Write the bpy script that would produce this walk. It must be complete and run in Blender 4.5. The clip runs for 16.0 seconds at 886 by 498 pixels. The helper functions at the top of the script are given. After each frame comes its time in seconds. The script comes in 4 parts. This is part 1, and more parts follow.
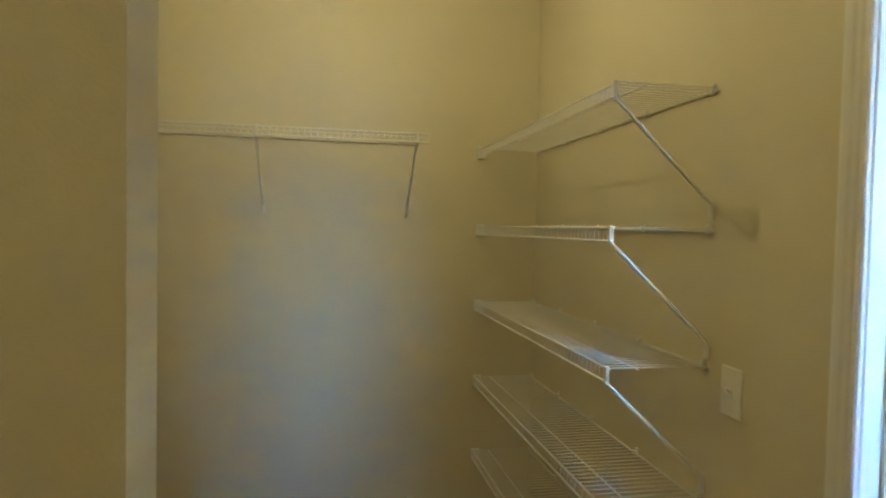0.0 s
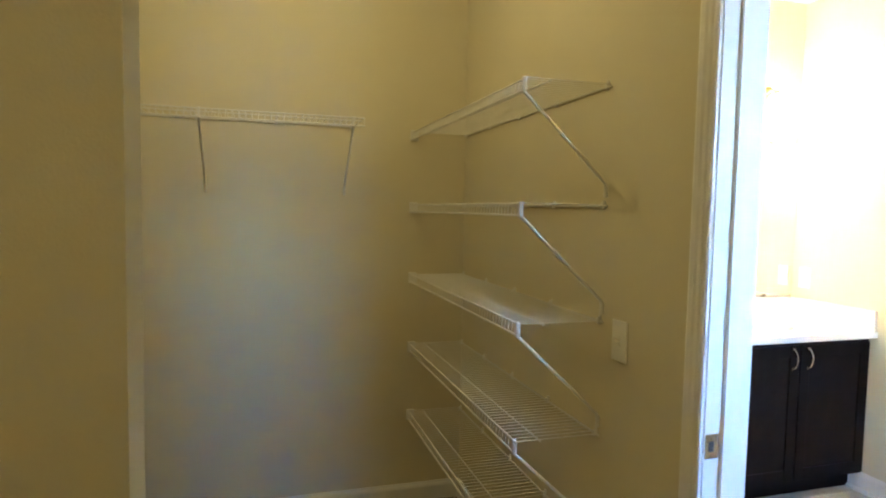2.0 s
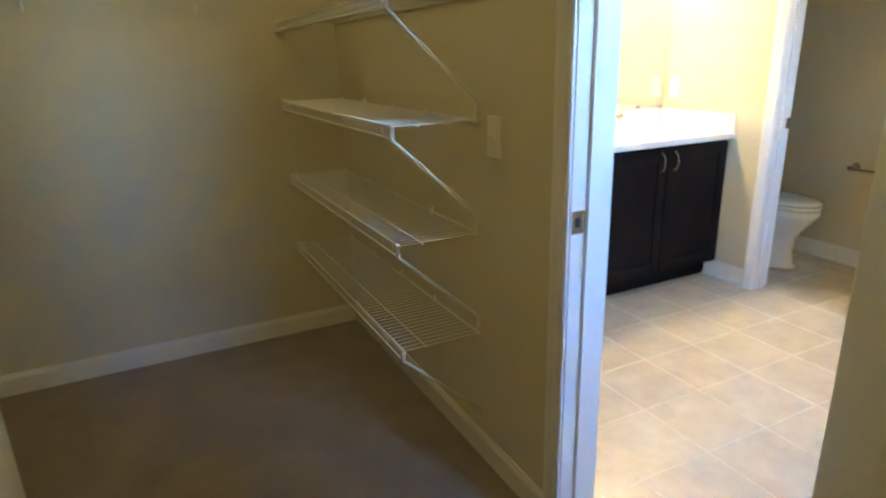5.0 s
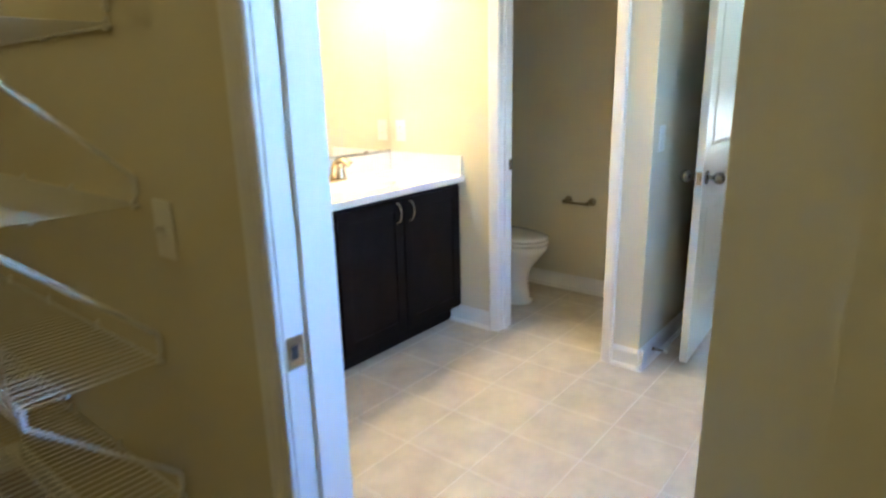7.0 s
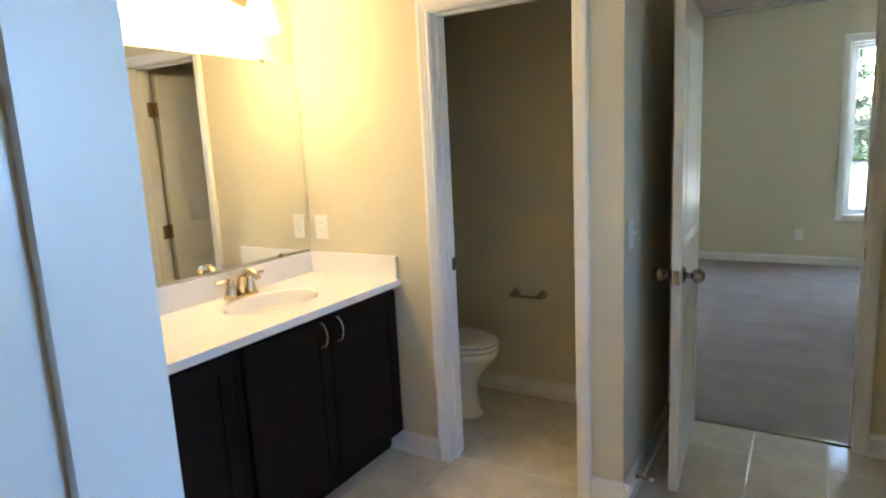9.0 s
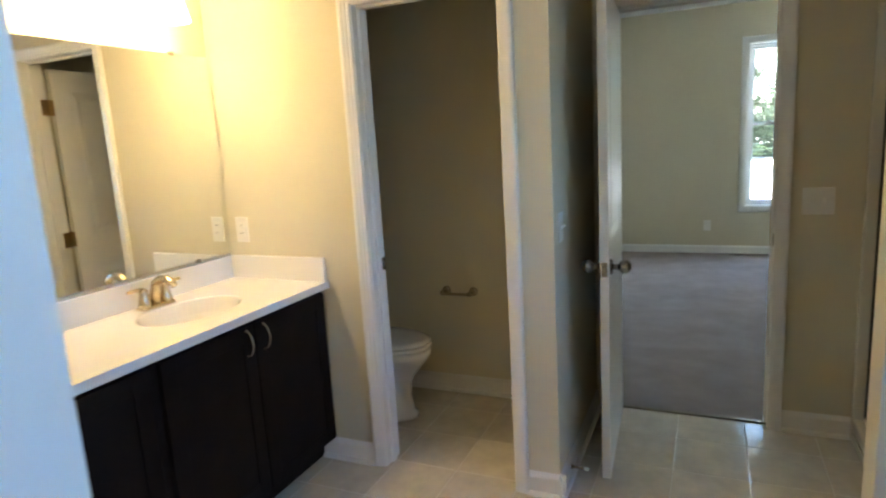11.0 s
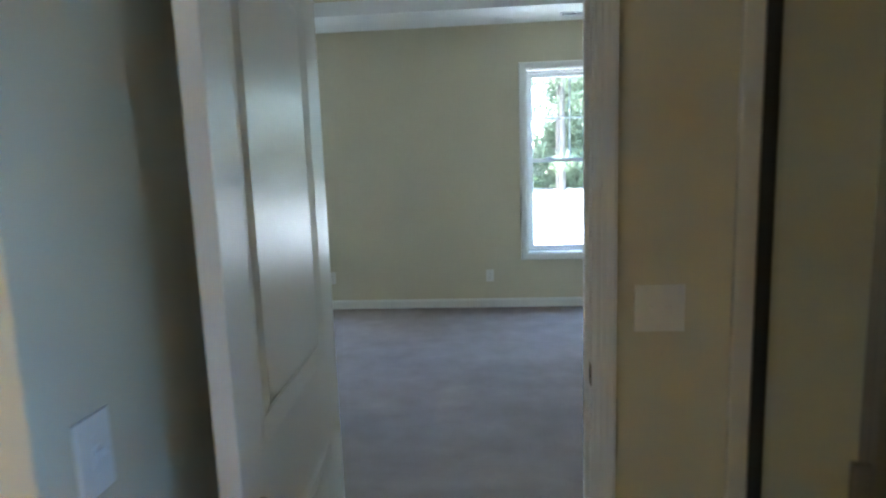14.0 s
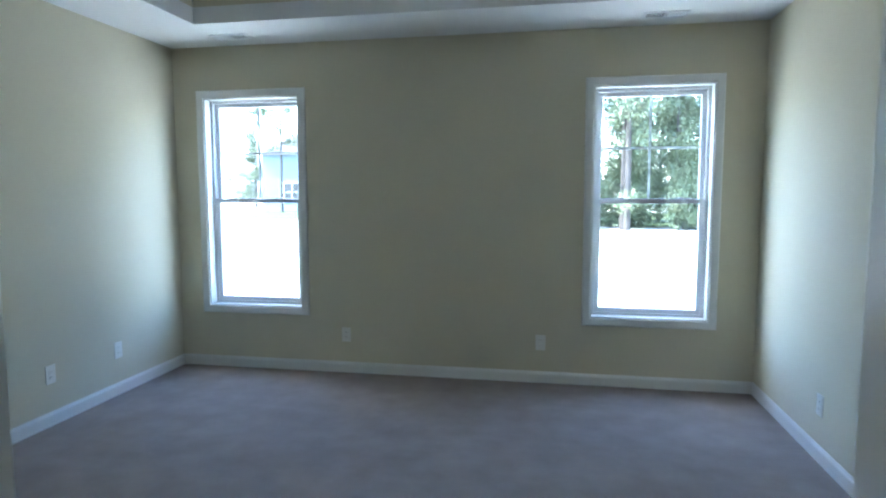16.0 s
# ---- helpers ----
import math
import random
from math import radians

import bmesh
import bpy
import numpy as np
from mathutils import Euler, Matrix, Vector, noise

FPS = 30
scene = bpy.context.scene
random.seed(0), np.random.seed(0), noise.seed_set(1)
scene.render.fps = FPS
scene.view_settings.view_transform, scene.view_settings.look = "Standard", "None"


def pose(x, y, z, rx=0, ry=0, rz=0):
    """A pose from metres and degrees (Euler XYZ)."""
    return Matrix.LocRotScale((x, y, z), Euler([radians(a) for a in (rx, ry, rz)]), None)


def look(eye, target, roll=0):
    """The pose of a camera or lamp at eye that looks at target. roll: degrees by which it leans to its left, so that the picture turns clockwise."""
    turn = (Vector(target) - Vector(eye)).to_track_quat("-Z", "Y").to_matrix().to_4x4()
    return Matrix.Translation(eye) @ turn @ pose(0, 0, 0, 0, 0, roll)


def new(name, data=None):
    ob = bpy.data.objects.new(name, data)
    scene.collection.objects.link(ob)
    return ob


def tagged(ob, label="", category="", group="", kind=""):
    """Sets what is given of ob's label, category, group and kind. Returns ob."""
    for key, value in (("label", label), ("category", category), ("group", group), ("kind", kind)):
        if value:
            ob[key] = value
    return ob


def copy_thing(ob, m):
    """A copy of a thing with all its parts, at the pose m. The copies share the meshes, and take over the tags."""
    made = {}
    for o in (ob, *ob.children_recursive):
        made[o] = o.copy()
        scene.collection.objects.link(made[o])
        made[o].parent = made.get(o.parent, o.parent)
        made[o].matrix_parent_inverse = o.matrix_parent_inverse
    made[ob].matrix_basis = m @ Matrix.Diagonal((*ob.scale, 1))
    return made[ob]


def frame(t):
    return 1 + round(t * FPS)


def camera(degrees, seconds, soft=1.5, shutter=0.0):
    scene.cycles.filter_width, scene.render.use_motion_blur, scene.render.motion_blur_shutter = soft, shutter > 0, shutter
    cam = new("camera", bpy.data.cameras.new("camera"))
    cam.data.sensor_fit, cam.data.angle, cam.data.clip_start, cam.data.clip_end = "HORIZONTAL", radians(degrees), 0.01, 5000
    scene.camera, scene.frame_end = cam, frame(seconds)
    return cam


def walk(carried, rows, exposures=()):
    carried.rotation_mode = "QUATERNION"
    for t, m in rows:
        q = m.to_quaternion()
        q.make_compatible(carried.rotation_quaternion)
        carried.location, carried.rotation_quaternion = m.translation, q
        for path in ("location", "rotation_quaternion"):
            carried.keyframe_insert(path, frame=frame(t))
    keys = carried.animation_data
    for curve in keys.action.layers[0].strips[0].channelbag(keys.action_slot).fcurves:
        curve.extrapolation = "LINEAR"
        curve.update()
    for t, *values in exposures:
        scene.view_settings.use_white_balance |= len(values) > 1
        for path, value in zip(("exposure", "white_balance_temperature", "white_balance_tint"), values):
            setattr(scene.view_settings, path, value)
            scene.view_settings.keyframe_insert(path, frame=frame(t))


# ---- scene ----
cam = camera(72.5, 16.0, soft=2.1, shutter=0.5)
PATH = [
    (0, (0.644, 0.854, 1.493), (1.028, 2.815, 1.424), 1.2),
    (0.5, (0.624, 0.735, 1.487), (1.102, 2.674, 1.384), 1.0),
    (1, (0.626, 0.659, 1.484), (1.145, 2.586, 1.357), 1.0),
    (1.5, (0.626, 0.636, 1.477), (1.17, 2.557, 1.351), 1.1),
    (2, (0.62, 0.637, 1.481), (1.197, 2.547, 1.351), 1.1),
    (2.5, (0.63, 0.646, 1.474), (1.245, 2.544, 1.344), 1.1),
    (3, (0.645, 0.648, 1.463), (1.304, 2.528, 1.286), 0.9),
    (3.5, (0.652, 0.647, 1.427), (1.357, 2.501, 1.17), 0.6),
    (4, (0.668, 0.642, 1.381), (1.404, 2.463, 1.001), 0.1),
    (4.2, (0.659, 0.628, 1.37), (1.411, 2.427, 0.926), -0.2),
    (6.3, (0.868, 0.778, 1.332), (2.035, 2.230, 0.599), -2.5),
    (6.5, (0.908, 0.836, 1.343), (2.188, 2.214, 0.664), -2.1),
    (7, (1.045, 0.968, 1.381), (2.541, 2.185, 0.852), -1.4),
    (7.5, (1.296, 1.166, 1.424), (2.872, 2.308, 0.967), -3.0),
    (8, (1.398, 1.318, 1.455), (3.033, 2.402, 1.068), -4.0),
    (8.5, (1.453, 1.344, 1.496), (3.118, 2.394, 1.143), -3.4),
    (10.8, (1.472, 1.402, 1.486), (3.246, 2.255, 1.132), -3.2),
    (11, (1.493, 1.402, 1.481), (3.289, 2.208, 1.127), -3.4),
    (11.5, (1.581, 1.414, 1.48), (3.44, 2.063, 1.131), -3.4),
    (12, (1.774, 1.438, 1.483), (3.691, 1.904, 1.151), -2.9),
    (12.5, (2.06, 1.467, 1.481), (4.009, 1.774, 1.151), -2.6),
    (13, (2.419, 1.503, 1.496), (4.382, 1.663, 1.149), -1.6),
    (13.5, (2.751, 1.439, 1.487), (4.721, 1.564, 1.164), -1.5),
    (14, (3.089, 1.373, 1.512), (5.059, 1.544, 1.215), -2.0),
    (14.5, (3.463, 1.356, 1.532), (5.434, 1.564, 1.263), -1.3),
    (15, (3.867, 1.304, 1.516), (5.834, 1.568, 1.265), -1.4),
    (15.5, (4.142, 1.316, 1.496), (6.104, 1.633, 1.273), -0.6),
    (16, (4.285, 1.343, 1.527), (6.244, 1.7, 1.339), -0.1),
]
EXPOSURES = [(0, 6.75, 5850, 8), (1.5, 6.75, 6220, 9), (4, 6.5, 6230, 9), (6.5, 6.3, 5900, 6), (7.5, 6.0, 6000, 8), (8.5, 5.42, 6450, 10), (11, 5.22, 6450, 9),
             (12.5, 5.4, 6150, 9), (13.5, 5.3, 5750, 8), (14.5, 5.08, 5700, 8), (15.2, 4.95, 5500, 6), (16, 4.72, 5450, 9)]
walk(cam, [(t, look(eye, target, roll)) for t, eye, target, roll in PATH], EXPOSURES)

# ---- world and light ----
world = bpy.data.worlds.new("sky")
scene.world = world
world.use_nodes = True
wn = world.node_tree.nodes
sky = wn.new("ShaderNodeTexSky")
sky.sky_type = "NISHITA"
sky.sun_disc = False
sky.sun_elevation, sky.sun_rotation = radians(54), radians(-12)
sky.air_density, sky.dust_density, sky.ozone_density = 1.0, 1.5, 1.5
world.node_tree.links.new(sky.outputs[0], wn["Background"].inputs[0])
wn["Background"].inputs[1].default_value = 0.15


def lamp(name, kind, energy, colour, m, **settings):
    data = bpy.data.lights.new(name, kind)
    data.energy, data.color = energy, colour
    for key, value in settings.items():
        if key == "angle":
            data.angle = value
        elif key == "size":
            data.shape, data.size, data.size_y = "RECTANGLE", value[0], value[1]
        elif key == "radius":
            data.shadow_soft_size = value
    ob = new(name, data)
    ob.matrix_world = m
    return ob


# the sun stands beside the house, so that no sunbeam enters the windows
lamp("sun", "SUN", 2.0, (1.0, 0.95, 0.87), look((-5, 22, 31), (0, 0, 0)), angle=radians(0.5))
# closet ceiling bulbs, out of view; the second added to brighten the partition
for bx, by, power in ((0.70, 2.55, 0.112), (-0.05, 0.45, 0.068)):
    lamp("unseen_closet_bulb", "POINT", power, (1.0, 0.785, 0.35), pose(bx, by, 2.56), radius=0.03)
# bulbs inside the vanity light's shades
for bx in (2.83, 3.13, 3.43):
    lamp("vanity_bulb", "POINT", 0.008, (1.0, 0.70, 0.34), pose(bx, 3.425, 2.03), radius=0.05)

# ---- materials ----


def material(name, colour, rough=0.6, metal=0.0, vary=0.06, scale=6.0, fine=120.0, bump=0.05, spec=0.5, coat=0.0, per_object=0.0):
    """A surface whose colour varies at two scales, with a fine relief."""
    m = bpy.data.materials.new(name)
    m.use_nodes = True
    nt = m.node_tree
    n, link = nt.nodes, nt.links.new
    b = n["Principled BSDF"]
    tc = n.new("ShaderNodeTexCoord")
    big, small = n.new("ShaderNodeTexNoise"), n.new("ShaderNodeTexNoise")
    big.inputs["Scale"].default_value, small.inputs["Scale"].default_value = scale, fine
    big.inputs["Detail"].default_value, small.inputs["Detail"].default_value = 4, 3
    geo = n.new("ShaderNodeNewGeometry")
    link(geo.outputs["Position"], big.inputs["Vector"])
    link(geo.outputs["Position"], small.inputs["Vector"])
    add = n.new("ShaderNodeMath")
    add.operation = "MULTIPLY_ADD"
    add.inputs[1].default_value = 0.4
    link(small.outputs["Fac"], add.inputs[0])
    link(big.outputs["Fac"], add.inputs[2])
    last = add.outputs[0]
    if per_object:
        info, more = n.new("ShaderNodeObjectInfo"), n.new("ShaderNodeMath")
        more.operation = "MULTIPLY_ADD"
        more.inputs[1].default_value = per_object
        link(info.outputs["Random"], more.inputs[0])
        link(last, more.inputs[2])
        last = more.outputs[0]
    ramp = n.new("ShaderNodeMapRange")
    ramp.inputs["From Min"].default_value, ramp.inputs["From Max"].default_value = 0.4, 1.0
    ramp.inputs["To Min"].default_value, ramp.inputs["To Max"].default_value = 1 - vary, 1 + vary
    link(last, ramp.inputs["Value"])
    mul = n.new("ShaderNodeVectorMath")
    mul.operation = "SCALE"
    mul.inputs[0].default_value = colour
    link(ramp.outputs[0], mul.inputs["Scale"])
    link(mul.outputs[0], b.inputs["Base Color"])
    b.inputs["Roughness"].default_value, b.inputs["Metallic"].default_value = rough, metal
    b.inputs["Specular IOR Level"].default_value = spec
    b.inputs["Coat Weight"].default_value = coat
    if bump:
        bp = n.new("ShaderNodeBump")
        bp.inputs["Strength"].default_value, bp.inputs["Distance"].default_value = bump, 0.004
        link(small.outputs["Fac"], bp.inputs["Height"])
        link(bp.outputs[0], b.inputs["Normal"])
    return m


def glowing(name, colour, strength):
    m = material(name, (0.8, 0.8, 0.78), 0.4)
    b = m.node_tree.nodes["Principled BSDF"]
    b.inputs["Emission Color"].default_value = (*colour, 1)
    b.inputs["Emission Strength"].default_value = strength
    return m


def glass_material(name, tint=(0.95, 0.97, 0.96)):
    """Thin clear pane: see-through with a Fresnel gloss."""
    m = bpy.data.materials.new(name)
    m.use_nodes = True
    nt = m.node_tree
    n, link = nt.nodes, nt.links.new
    clear, gloss, mix, face = n.new("ShaderNodeBsdfTransparent"), n.new("ShaderNodeBsdfGlossy"), n.new("ShaderNodeMixShader"), n.new("ShaderNodeLayerWeight")
    power, fres = n.new("ShaderNodeMath"), n.new("ShaderNodeMath")
    clear.inputs[0].default_value = (*tint, 1)
    gloss.inputs["Roughness"].default_value = 0.01
    power.operation, fres.operation = "POWER", "MULTIPLY_ADD"
    power.inputs[1].default_value, fres.inputs[1].default_value, fres.inputs[2].default_value = 5.0, 0.96, 0.04
    link(face.outputs["Facing"], power.inputs[0])
    link(power.outputs[0], fres.inputs[0])
    link(fres.outputs[0], mix.inputs[0])
    link(clear.outputs[0], mix.inputs[1])
    link(gloss.outputs[0], mix.inputs[2])
    link(mix.outputs[0], n["Material Output"].inputs[0])
    return m


WALL = material("beige_wall_paint", (0.66, 0.605, 0.455), 0.75, vary=0.03, scale=1.3, fine=240, bump=0.12, spec=0.2)
CEIL = material("white_ceiling_paint", (0.80, 0.80, 0.78), 0.8, vary=0.02, scale=2, fine=180, bump=0.15)
TRIM = material("white_trim_paint", (0.80, 0.79, 0.76), 0.32, vary=0.02, scale=4, fine=60, bump=0.02)
DOOR = material("white_door_paint", (0.80, 0.79, 0.75), 0.30, vary=0.02, scale=5, fine=90, bump=0.03, spec=0.32)


def carpet_material(name, colour):
    """Cut pile: fine tufts, with lighter and darker streaks where it was brushed one way or the other."""
    m = material(name, colour, 0.95, vary=0.13, scale=5.0, fine=330, bump=0.9, spec=0.1)
    n, link = m.node_tree.nodes, m.node_tree.links.new
    geo, squeeze, streak, level, mul = (n.new("ShaderNode" + k) for k in ("NewGeometry", "VectorMath", "TexNoise", "MapRange", "VectorMath"))
    squeeze.operation, mul.operation = "MULTIPLY", "SCALE"
    squeeze.inputs[1].default_value = (2.2, 1.0, 1.0)
    streak.inputs["Scale"].default_value, streak.inputs["Detail"].default_value, streak.inputs["Distortion"].default_value = 1.5, 5, 0.6
    level.inputs["From Min"].default_value, level.inputs["From Max"].default_value = 0.38, 0.66
    level.inputs["To Min"].default_value, level.inputs["To Max"].default_value = 0.95, 1.055
    link(geo.outputs["Position"], squeeze.inputs[0])
    link(squeeze.outputs[0], streak.inputs["Vector"])
    link(streak.outputs["Fac"], level.inputs["Value"])
    base = n["Principled BSDF"].inputs["Base Color"]
    link(base.links[0].from_socket, mul.inputs[0])
    link(level.outputs[0], mul.inputs["Scale"])
    link(mul.outputs[0], base)
    return m


CARPET = carpet_material("taupe_carpet", (0.325, 0.275, 0.25))
TILE = material("beige_ceramic_tile", (0.665, 0.61, 0.515), 0.13, vary=0.14, scale=6.5, fine=22, bump=0.01, per_object=0.04)
GROUT = material("pale_grout", (0.72, 0.69, 0.62), 0.85, vary=0.08, scale=20, fine=300, bump=0.2)
WOOD = material("espresso_wood", (0.010, 0.0065, 0.0055), 0.55, vary=0.35, scale=9, fine=70, bump=0.04, spec=0.12)
MARBLE = material("white_cultured_marble", (0.82, 0.80, 0.76), 0.12, vary=0.02, scale=3, fine=10, bump=0.0, coat=0.3)
PORCELAIN = material("white_porcelain", (0.78, 0.77, 0.73), 0.10, vary=0.01, scale=3, fine=10, bump=0.0, coat=0.4)
NICKEL = material("brushed_nickel", (0.47, 0.41, 0.32), 0.2, 1.0, vary=0.06, scale=30, fine=400, bump=0.03)
KNOB = material("dark_satin_nickel", (0.30, 0.275, 0.235), 0.26, 1.0, vary=0.06, scale=30, fine=400, bump=0.02)
CHAMPAGNE = material("champagne_nickel", (0.66, 0.55, 0.39), 0.26, 1.0, vary=0.05, scale=30, fine=400, bump=0.02)
BRASS = material("antique_brass", (0.42, 0.28, 0.13), 0.35, 1.0, vary=0.15, scale=40, fine=300, bump=0.05)
BRONZE = material("satin_shower_frame", (0.30, 0.26, 0.20), 0.35, 1.0, vary=0.08, scale=20, fine=200, bump=0.02)
WIRE = material("white_vinyl_wire", (0.74, 0.73, 0.70), 0.4, vary=0.04, scale=30, fine=200, bump=0.0)
PLASTIC = material("white_plastic_plate", (0.80, 0.78, 0.72), 0.35, vary=0.02, scale=10, fine=100, bump=0.0)
# near-black: the shade in slots, holes and duct; also rubber seals and house panes
DARK = material("dark_shade_rubber_glass", (0.03, 0.03, 0.03), 0.6, vary=0.1)
FIBRE = material("cream_shower_wall", (0.72, 0.68, 0.58), 0.22, vary=0.03, scale=2, fine=30, bump=0.01)
VINYL = material("white_window_vinyl", (0.80, 0.81, 0.82), 0.35, vary=0.02, scale=8, fine=80, bump=0.0)
GLASS = glass_material("window_glass")
SHOWERGLASS = glass_material("shower_glass", (0.95, 0.97, 0.95))
# tint added to turn the daylight through the unseen bathroom window blue
BLUE_FILTER = glass_material("blue_filter_glass", (0.68, 0.81, 0.96))
SHADE = glowing("lit_frosted_shade", (1.0, 0.72, 0.35), 0.98)
LAWN = material("pale_dry_ground", (0.37, 0.37, 0.345), 0.95, vary=0.2, scale=0.6, fine=8, bump=0.3, spec=0.05)
GRASS = material("green_lawn", (0.05, 0.075, 0.03), 0.95, vary=0.3, scale=0.6, fine=8, bump=0.3, spec=0.05)
BARK = material("grey_bark", (0.055, 0.047, 0.04), 0.9, vary=0.35, scale=4, fine=30, bump=0.6)
LEAF = material("green_leaves", (0.095, 0.12, 0.062), 0.5, vary=0.5, scale=0.8, fine=3, bump=0.0)
SIDING = material("pale_siding", (0.62, 0.63, 0.62), 0.7, vary=0.05, scale=3, fine=20)
SIDING_BLUE = material("blue_grey_siding", (0.13, 0.165, 0.20), 0.7, vary=0.05, scale=3, fine=20)
SHINGLE = material("grey_roof_shingle", (0.20, 0.19, 0.18), 0.9, vary=0.25, scale=3, fine=25, bump=0.3)
MIRROR = bpy.data.materials.new("mirror_silver")
MIRROR.use_nodes = True
MIRROR.node_tree.nodes["Principled BSDF"].inputs["Base Color"].default_value = (0.86, 0.88, 0.86, 1)
MIRROR.node_tree.nodes["Principled BSDF"].inputs["Metallic"].default_value = 1.0
MIRROR.node_tree.nodes["Principled BSDF"].inputs["Roughness"].default_value = 0.0

# ---- mesh tools ----


def box(bm, x0, x1, y0, y1, z0, z1, bevel=0.0):
    vs = [bm.verts.new((x, y, z)) for x in (x0, x1) for y in (y0, y1) for z in (z0, z1)]
    fs = [bm.faces.new([vs[i] for i in q]) for q in ((0, 1, 3, 2), (4, 6, 7, 5), (0, 4, 5, 1), (2, 3, 7, 6), (0, 2, 6, 4), (1, 5, 7, 3))]
    if bevel:
        edges = {e for f in fs for e in f.edges}
        bmesh.ops.bevel(bm, geom=list(edges), offset=bevel, segments=2, profile=0.5, affect="EDGES")


def rod(bm, a, b, r, sides=6):
    """A round bar from a to b."""
    a, b = Vector(a), Vector(b)
    q = (b - a).to_track_quat("Z", "Y")
    rings = []
    for p in (a, b):
        rings.append([bm.verts.new(p + q @ Vector((r * math.cos(2 * math.pi * i / sides), r * math.sin(2 * math.pi * i / sides), 0))) for i in range(sides)])
    for i in range(sides):
        j = (i + 1) % sides
        bm.faces.new((rings[0][i], rings[0][j], rings[1][j], rings[1][i]))
    bm.faces.new(rings[0][::-1])
    bm.faces.new(rings[1])


def tube(bm, pts, r, sides=10):
    """A bent round bar along points; r may be one radius or one a point."""
    pts = [Vector(p) for p in pts]
    rs = r if isinstance(r, (list, tuple)) else [r] * len(pts)
    rings = []
    up = Vector((0.31, 0.52, 0.80))
    for i, p in enumerate(pts):
        d = (pts[min(i + 1, len(pts) - 1)] - pts[max(i - 1, 0)]).normalized()
        u = d.cross(up).normalized()
        v = d.cross(u)
        rings.append([bm.verts.new(p + rs[i] * (math.cos(2 * math.pi * k / sides) * u + math.sin(2 * math.pi * k / sides) * v)) for k in range(sides)])
    for a, b in zip(rings, rings[1:]):
        for k in range(sides):
            j = (k + 1) % sides
            bm.faces.new((a[k], a[j], b[j], b[k]))
    bm.faces.new(rings[0][::-1])
    bm.faces.new(rings[-1])


def lathe(bm, profile, m=Matrix(), steps=20, sx=1.0, sy=1.0):
    """A turned shape: profile of (radius, height), closed at both ends."""
    rings = []
    for r, h in profile:
        rings.append([bm.verts.new(m @ Vector((sx * r * math.cos(2 * math.pi * k / steps), sy * r * math.sin(2 * math.pi * k / steps), h))) for k in range(steps)])
    for a, b in zip(rings, rings[1:]):
        for k in range(steps):
            j = (k + 1) % steps
            bm.faces.new((a[k], a[j], b[j], b[k]))
    bm.faces.new(rings[0][::-1])
    bm.faces.new(rings[-1])


def moulding(bm, stations, profile, closed=False):
    """Quads between stations; each station maps (width, depth) to a place."""
    rows = [[bm.verts.new(s(w, d)) for w, d in profile] for s in stations]
    pairs = list(zip(rows, rows[1:])) + ([(rows[-1], rows[0])] if closed else [])
    k = len(profile)
    for a, b in pairs:
        for i in range(k):
            j = (i + 1) % k
            bm.faces.new((a[i], a[j], b[j], b[i]))
    if not closed:
        bm.faces.new(rows[0][::-1])
        bm.faces.new(rows[-1])


def link_mesh(name, bm, mat, smooth=False):
    bmesh.ops.recalc_face_normals(bm, faces=bm.faces)
    me = bpy.data.meshes.new(name)
    bm.to_mesh(me)
    bm.free()
    me.materials.append(mat)
    if smooth:
        me.polygons.foreach_set("use_smooth", [True] * len(me.polygons))
    return new(name, me)


def part(name, bm, mat, parent, label="", smooth=False):
    ob = link_mesh(name, bm, mat, smooth)
    ob.parent = parent
    if label:
        ob["label"] = label
    return ob


def thing(name, label, category, place=(0, 0, 0), group="", kind=""):
    ob = new(name)
    ob.empty_display_size = 0.1
    ob.location = place
    return tagged(ob, label, category, group, kind)


def setting(name, bm, mat, label, category, smooth=False):
    return tagged(link_mesh(name, bm, mat, smooth), label, category, kind="structure")


def boxes(name, mat, label, category, *rows):
    bm = bmesh.new()
    for r in rows:
        box(bm, *r)
    return setting(name, bm, mat, label, category)


# ---- plan ----
H = 2.745                    # ceilings
HEAD = 2.045                 # door openings
NORTH = 3.555                # wall behind the mirror and the toilet
NC = 3.530                   # closet wall behind the hanging shelf
CE, CE2 = 1.602, 1.717        # closet wall with the door to the bathroom
C0, C1 = 1.088, 1.766        # its opening
WX, WX2 = 3.740, 3.855        # toilet room's front wall
W0, W1 = 2.137, 2.757        # its opening
WS = 1.945                   # toilet room's side wall
BX, BX2 = 4.63, 4.745        # bedroom wall
B0, B1 = 1.128, 1.840         # its opening
EX, EX2 = 9.07, 9.24         # outer wall with the windows
BN, BS = 4.560, -0.157        # bedroom's side walls
SOUTH = -0.30
SW0, SW1, SWY = 3.333, 3.465, 0.975   # wing wall before the shower
WIN = ((0.181, 1.050), (3.430, 4.287))
WZ0, WZ1 = 0.545, 2.323

boxes("wall_north", WALL, "beige painted drywall behind the mirror and the toilet", "wall", (CE, BX, NORTH, NORTH + 0.12, 0, H))
boxes("wall_closet_north", WALL, "beige painted drywall behind the hanging shelf", "wall", (-0.815, CE, NC, NC + 0.12, 0, H))
boxes("wall_closet_east", WALL, "beige painted drywall between closet and bathroom", "wall",
      (CE, CE2, SOUTH, C0 - 0.02, 0, H), (CE, CE2, C1 + 0.02, NORTH, 0, H), (CE, CE2, C0 - 0.02, C1 + 0.02, HEAD + 0.02, H))
boxes("wall_closet_partition", WALL, "short beige partition wall in the closet", "wall", (-0.70, 0.456, 1.485, 1.595, 0, H))
